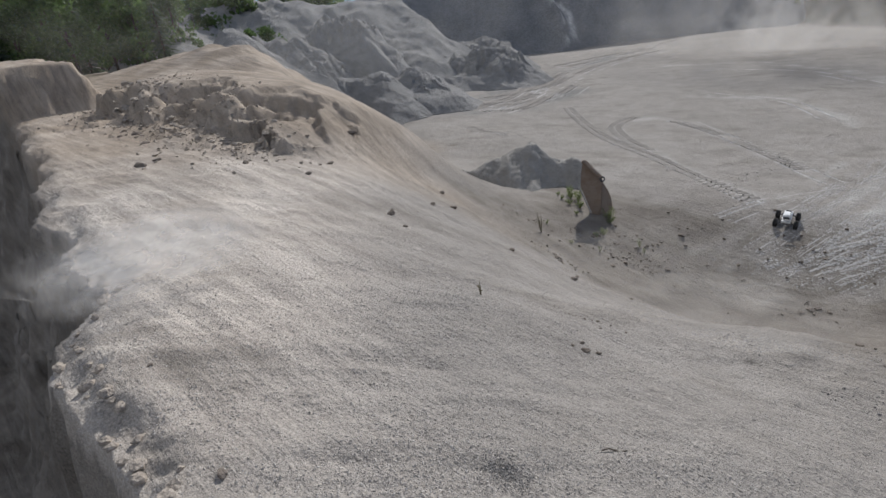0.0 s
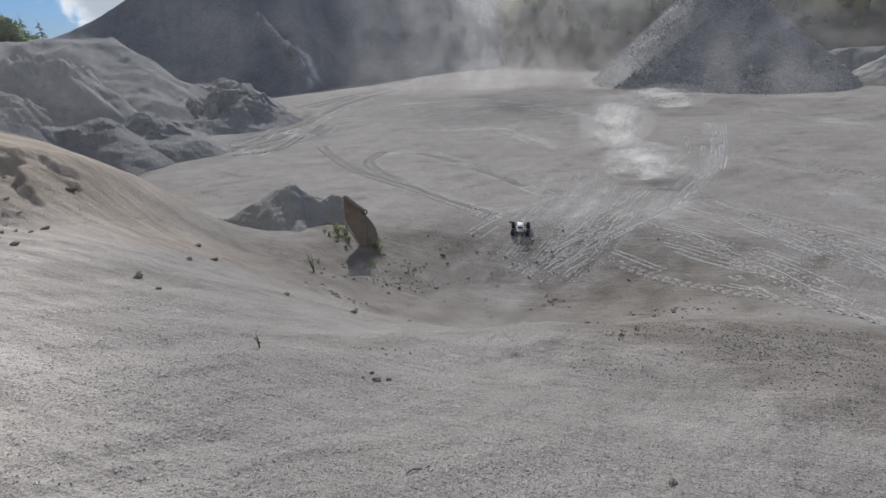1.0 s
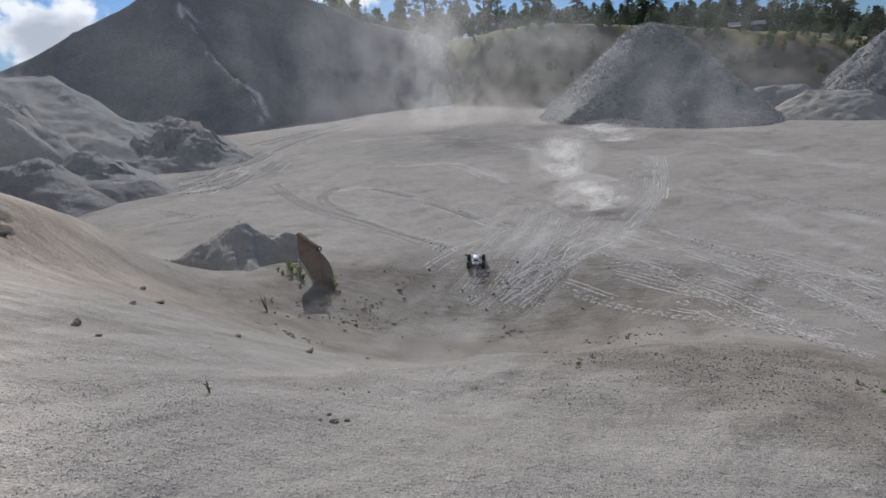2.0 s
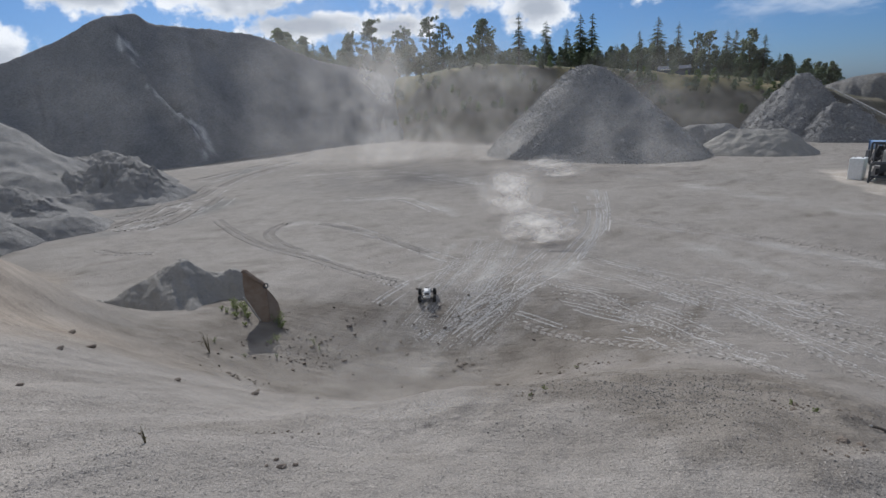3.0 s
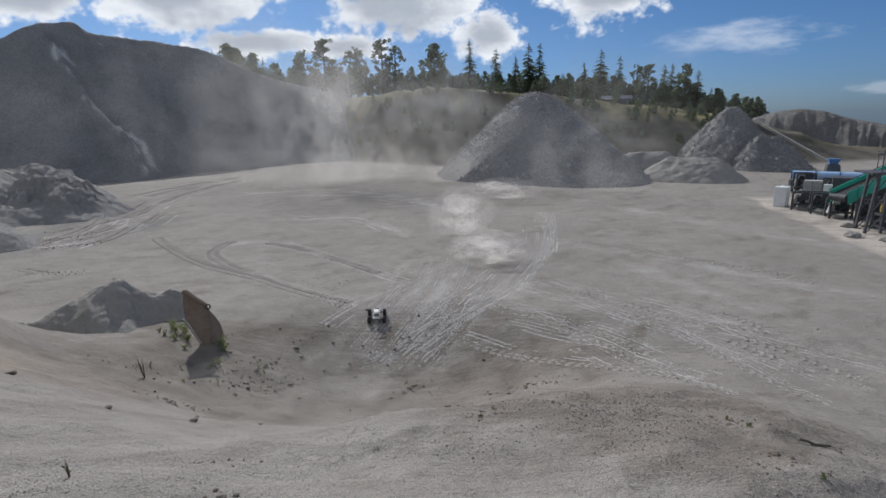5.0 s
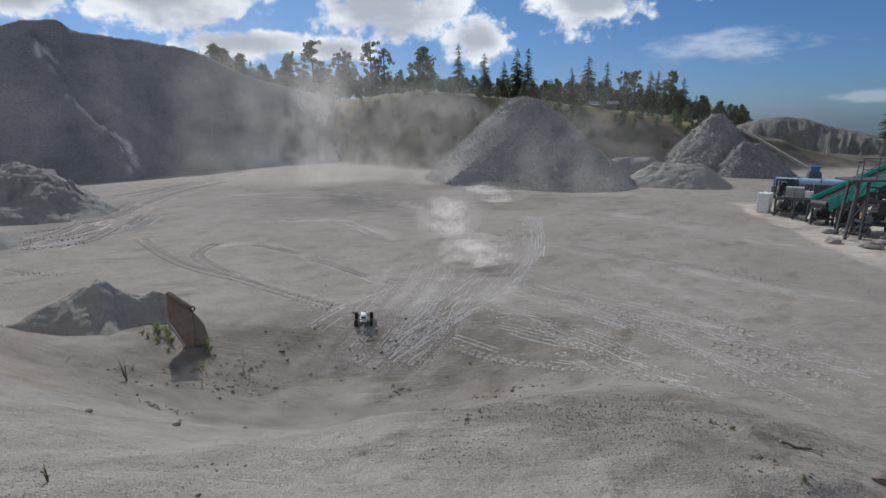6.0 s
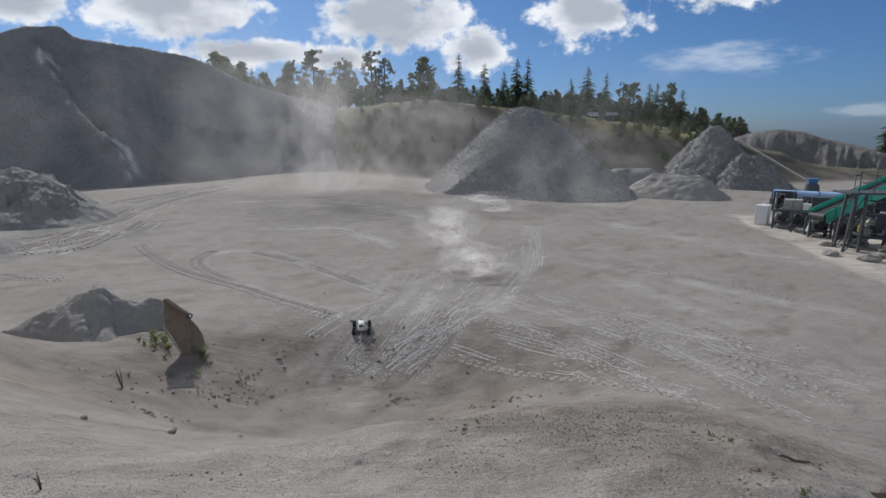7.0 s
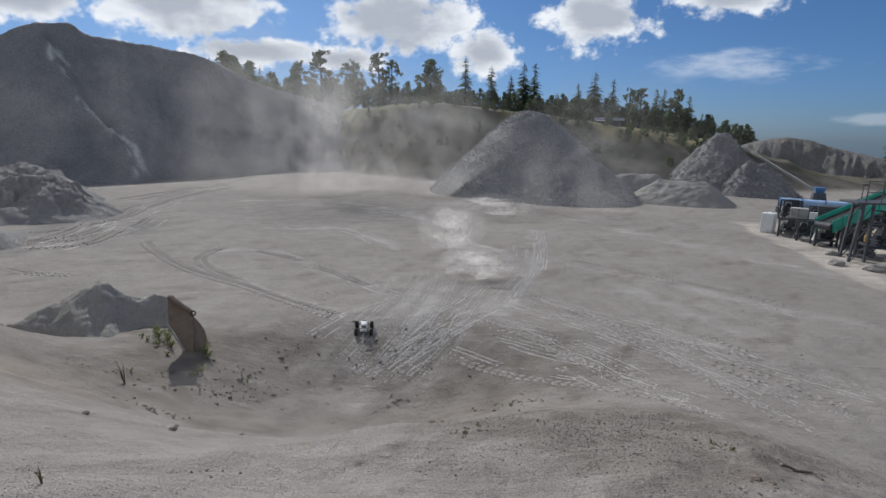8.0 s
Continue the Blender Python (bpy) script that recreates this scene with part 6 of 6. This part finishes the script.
CLIMBS = [[(-0.29, 18.8), (-0.95, 13.15), (-1.8, 10.83)], [(0.32, 17.95), (-0.48, 12.45), (-1.19, 11.0)], [(0.66, 16.48), (-0.06, 12.14), (-0.8, 10.8)], [(-0.92, 18.81), (-1.44, 13.61), (-2.22, 11.11)], [(1.19, 16.19), (0.22, 12.13), (-0.55, 10.78)], [(0.11, 17.18), (-0.75, 12.18), (-1.54, 10.69)], [(-1.6, 17.18), (-1.89, 13.53), (-2.54, 11.43)], [(-0.42, 15.81), (-1.14, 11.96), (-1.78, 10.68)]]
for i, way in enumerate(CLIMBS):
    tyre_track(way, 0.10, 130, 0.026, 70 + i, THIN)
    tyre_track([(x + 0.11 + 0.008 * y, y + 0.1) for x, y in way], 0.06, 90, 0.020, 150 + i, THIN)
    tyre_track([(x - 0.36 + 0.004 * y, y - 0.15) for x, y in way], 0.06, 90, 0.020, 160 + i, THIN)
    tyre_track([(x - 0.17 + 0.02 * y, y + 0.3) for x, y in way], 0.08, 80, 0.022, 90 + i, THIN)
    tyre_track([(x + 0.25 - 0.012 * y, y - 0.25) for x, y in way], 0.08, 60, 0.020, 110 + i, THIN)

ARC = [(4.68, 26.43), (3.8, 20.57), (2.65, 17.01), (1.04, 13.31), (-0.86, 11.2)]
for i, shift in enumerate((0.0, 0.28, 0.62)):
    tyre_track([(x - shift, y + 0.2 * shift) for x, y in ARC], 0.09, 110, 0.036, 200 + i, THIN)
FAN = [[(0.02, 19.35), (-1.97, 14.66), (-3.3, 12.02)], [(1.1, 17.18), (-0.79, 12.48), (-2.02, 10.88)], [(0.47, 13.99), (-0.43, 11.97), (-1.22, 10.98)]]
for i, way in enumerate(FAN):
    tyre_track(way, 0.14, 120, 0.036, 210 + i, THIN)
    tyre_track([(x + 0.3, y - 0.1) for x, y in way], 0.12, 90, 0.03, 220 + i, THIN)
CROSSING = [[(0.76, 13.58), (3.43, 10.18), (4.34, 7.6)], [(3.29, 15.04), (5.19, 10.7), (5.88, 7.67)], [(0.01, 11.47), (2.24, 9.91), (4.23, 8.59)], [(2.34, 16.08), (4.66, 12.68), (7.19, 11.4)], [(1.17, 12.66), (3.18, 11.4), (4.15, 10.06)]]
for i, way in enumerate(CROSSING):
    tyre_track(way, 0.22, 70, 0.036, 230 + i, "lugged toy tyre track crossing the sand", True)
    tyre_track([(x + 0.2, y + 0.25) for x, y in way], 0.12, 90, 0.03, 240 + i, THIN)
tyre_track([(-7.31, 21.74), (-4.33, 18.71), (-1.69, 15.82)], 0.5, 80, 0.045, 250, LOADER)


# ---- gravel strewn over the ground ----
def strewn(name, count, seed, r0, r1, a0, a1, lo, hi, patch, label, material=None):
    g = np.random.default_rng(seed)
    r = r0 * (r1 / r0) ** g.random(count * 3)
    a = np.radians(g.uniform(a0, a1, count * 3))
    x, y = r * np.sin(a), r * np.cos(a)
    keep = (fractal(x, y, patch, 4, seed) + 0.25 * g.normal(size=len(x)) > 0.05) & (y > cliff_line(x) + 0.05)
    x, y = x[keep][:count], y[keep][:count]
    size = (lo + (hi - lo) * g.random(len(x)) ** 3)
    p = np.column_stack([x, y, land(x, y) + 0.1 * size])
    return tagged(stone_cloud(name, p, size, material or M_PEBBLE, None, 0.7, seed), label, "gravel")


strewn("pebble_scatter", 46000, 201, 0.9, 4.2, -95, 50, 0.0025, 0.0085, 0.8, "fine pale pebbles scattered over the sand")
strewn("gravel_scatter", 7000, 202, 3.2, 13.0, -90, 50, 0.003, 0.010, 1.8, "loose grey gravel scattered over the slopes", M_GRAVEL)
strewn("stone_scatter", 1800, 203, 14.0, 60.0, -75, 48, 0.010, 0.04, 5.0, "sparse small stones over the quarry yard", M_GRAVEL)
strewn("dark_gravel_scatter", 2500, 204, 3.4, 8.0, -5, 42, 0.004, 0.014, 0.7, "dark gravel scattered over the knoll", M_DARKCHIP)
strewn("edge_gravel", 9000, 205, 1.2, 5.0, -95, -40, 0.003, 0.010, 0.5, "rough gravel crumbling along the broken edge")


def crumbs(name, centres, material, lo, hi, seed, label):
    """Broken bits of earth lying in loose patches."""
    g = np.random.default_rng(seed)
    p, size = [], []
    for x, y, rx, ry, n in centres:
        px, py = g.normal(x, rx, n), g.normal(y, ry, n)
        k = (lo + (hi - lo) * g.random(n) ** 3) * min(1.0, max(0.3, math.hypot(x, y) / 11))
        p.append(np.column_stack([px, py, land(px, py) + 0.25 * k]))
        size.append(k)
    return tagged(stone_cloud(name, np.concatenate(p), np.concatenate(size), material, None, 0.75, seed, True), label, "crumbs")


crumbs("earth_crumbs", [(0.25, 4.25, 0.10, 0.06, 40), (-4.05, 9.9, 0.3, 0.2, 60), (-4.6, 9.2, 0.5, 0.25, 90), (-4.5, 7.2, 0.35, 0.15, 50), (-1, 9.75, 0.35, 0.2, 60), (-3.2, 9.6, 0.8, 0.4, 70), (-5.9, 8.3, 0.4, 0.12, 40), (-1.8, 3.3, 0.14, 0.06, 50), (-2, 11.5, 1.5, 0.8, 160), (1.43, 8.89, 0.5, 0.3, 120), (2.37, 4.08, 0.12, 0.1, 50), (2.65, 4.03, 0.08, 0.08, 50), (2.27, 3.14, 0.2, 0.08, 70)], M_CLOD, 0.006, 0.045, 210, "small dark crumbs of earth and stone on the bank")
crumbs("knoll_crumbs", [(1.65, 4.6, 0.45, 0.55, 2200), (1.3, 3.9, 0.35, 0.3, 1200), (2.1, 5.0, 0.4, 0.5, 900), (0.9, 4.6, 0.4, 0.3, 600)], M_DARKCHIP, 0.004, 0.022, 212, "fine dark crumbs of earth over the knoll")
crumbs("gravel_clump", [(-1.01, 1.22, 0.045, 0.04, 700), (-0.95, 1.22, 0.10, 0.03, 200)], M_DARKCHIP, 0.006, 0.022, 213, "dark crusted clump of gravel on the sand")
crumbs("scarp_rubble", [(-7.8, 3.8, 0.6, 0.4, 260), (-9.3, 4.0, 0.8, 0.5, 380), (-11.0, 4.2, 0.9, 0.6, 380), (-12.8, 4.4, 1.0, 0.6, 450), (-14.8, 4.4, 1.0, 0.7, 380), (-16.6, 4.5, 0.8, 0.9, 300)], M_SANDCLOD, 0.010, 0.05, 211, "broken sandy rubble along the plateau scarp")


# ---- machinery round the crusher ----
def build_clutter():
    spots = [(34.1, 38.6, 1.5, 0.7, 0.95), (35.3, 37.4, 1.1, 0.8, 1.25), (36.3, 36.0, 1.4, 0.6, 0.8), (38.2, 34.5, 1.2, 0.9, 1.3), (39.4, 36.0, 1.3, 0.8, 1.6), (33.0, 40.0, 1.0, 0.6, 1.3), (33.0, 33.2, 0.8, 0.5, 0.95), (34.5, 32.4, 0.9, 0.6, 1.05), (35.8, 31.4, 0.9, 0.6, 0.9), (37.9, 29.6, 0.9, 0.6, 1.2), (39.8, 29.6, 1.0, 0.6, 1.5)]
    for i, (a, d, w, t, h) in enumerate(spots):
        x, y = polar(a, d)
        c = empty("machine_frame", Matrix.Translation((x, y, ground_z(x, y) - 0.03)) @ Matrix.Rotation(radians(-a + 9 * (i % 3)), 4, "Z"), "dark steel machine frame with motor and guard", "machine", "machine frames")
        for sx in (-1, 1):
            for sy in (-1, 1):
                part("leg", beam((sx * w / 2, sy * t / 2, 0), (sx * w / 2, sy * t / 2, h), 0.09, 0.09), M_STEEL, c)
        for z in (0.35 * h, h):
            for sy in (-1, 1):
                part("crossbar", beam((-w / 2, sy * t / 2, z), (w / 2, sy * t / 2, z), 0.08, 0.1), M_STEEL, c)
        part("brace", bar((-w / 2, -t / 2, 0.1), (w / 2, -t / 2, h), 0.03, 6), M_STEEL, c)
        part("motor", bar((-0.25 * w, 0, 0.6 * h), (0.2 * w, 0, 0.6 * h), 0.2, 16), M_DEEPBLUE if i == 2 else M_BLACK, c)
        part("guard", box(0.45 * w, 0.8 * t, 0.4 * h, Matrix.Translation((0.15 * w, 0, 0.8 * h)), 0.03), M_STEEL, c)
        part("chute", box(0.3 * w, 0.5 * t, 0.7 * h, Matrix.Translation((-0.3 * w, 0, 0.55 * h)) @ Matrix.Rotation(radians(18), 4, "Y"), 0.02), M_BLACK if i % 2 else M_CONCRETE, c)


build_clutter()


# ---- hanging dust ----
def dust_cloud(x, y, z, rx, ry, rz, thick, seed, label, turn=2.0):
    """A lumpy cloud of dust that thins out towards its sides, top and foot."""
    rows, cols = 36, 56
    th, ph = np.meshgrid(np.linspace(0.02, np.pi - 0.02, rows), np.linspace(np.pi, turn * np.pi + np.pi, cols, endpoint=turn < 2), indexing="ij")
    a = math.atan2(x, y)
    u, v, w = np.sin(th) * np.cos(ph), np.sin(th) * np.sin(ph), np.cos(th)
    lump = 1 + (0.34 if turn == 2 else 0.0) * fractal(u * 2 + seed, w * 2 + v, 1.1, 2, seed)
    lu, lv, lw = u * rx * lump, v * ry * lump, w * rz * lump
    X, Y, Z = lu * math.cos(a) + lv * math.sin(a), -lu * math.sin(a) + lv * math.cos(a), lw
    thin = np.clip(1 - ((lu / rx) ** 2 + (lw / rz) ** 2) / 0.95, 0, 1) ** 1.4 * thick
    ob = mesh_object("dust_cloud", np.stack([X, Y, Z], -1).reshape(-1, 3).tolist(), grid_faces(rows, cols, turn == 2), M_AIRDUST)
    ob.location = (x, y, z)
    ob.data.attributes.new("thin", "FLOAT", "POINT").data.foreach_set("value", thin.ravel())
    ob["kind"] = "stuff"
    return tagged(ob, label, "dust")


PLUME = "pale dust hanging over the yard behind the truck"
for i, (x, y, z, rx, rz, thick) in enumerate([(1.1, 18.5, 0.5, 1.7, 0.75, 0.8), (0.2, 22.6, 1.0, 1.7, 1.25, 0.7), (2.8, 33.0, 0.7, 2.8, 0.7, 0.7)]):
    dust_cloud(x, y, z, rx, 0.45 * rx, rz, 1.2 * thick, 20 + i, PLUME)
HAZE = "thin sunlit dust and added veiling haze before the quarry face"
dust_cloud(*polar(-13.0, 50), 5.0, 15.0, 3.0, 12.0, 0.46, 5, HAZE, 1.0)
# veil added to brighten the dark hill as lens glare would
dust_cloud(*polar(-29.0, 52), 6.0, 17.0, 3.0, 12.0, 0.12, 9, HAZE, 1.0)
dust_cloud(*polar(11.0, 57), 6.0, 26.0, 2.0, 9.0, 0.15, 18, HAZE, 1.0)
dust_cloud(-4.06, 0.97, 3.55, 0.95, 0.22, 0.36, 0.85, 31, "pale dust blown up over the plateau's edge")
dust_cloud(*polar(-60.0, 31), 5.0, 15.0, 2.0, 6.5, 0.19, 10, "thin dust drifting before the trees", 1.0)
dust_cloud(*polar(-2.0, 46), 3.5, 9.0, 2.5, 7.0, 0.46, 6, HAZE, 1.0)
dust_cloud(*polar(-13.5, 46), 4.5, 7.0, 2.0, 8.0, 0.51, 13, HAZE, 1.0)
dust_cloud(*polar(13.5, 39), 2.8, 6.2, 2.0, 4.6, 0.31, 14, HAZE, 1.0)
HOLLOW = "pale dust settling over the hollow"
dust_cloud(-2.1, 5.4, 1.75, 2.4, 0.9, 0.75, 0.13, 8, HOLLOW)
dust_cloud(-0.9, 4.3, 2.35, 1.2, 0.5, 0.42, 0.22, 11, HOLLOW)
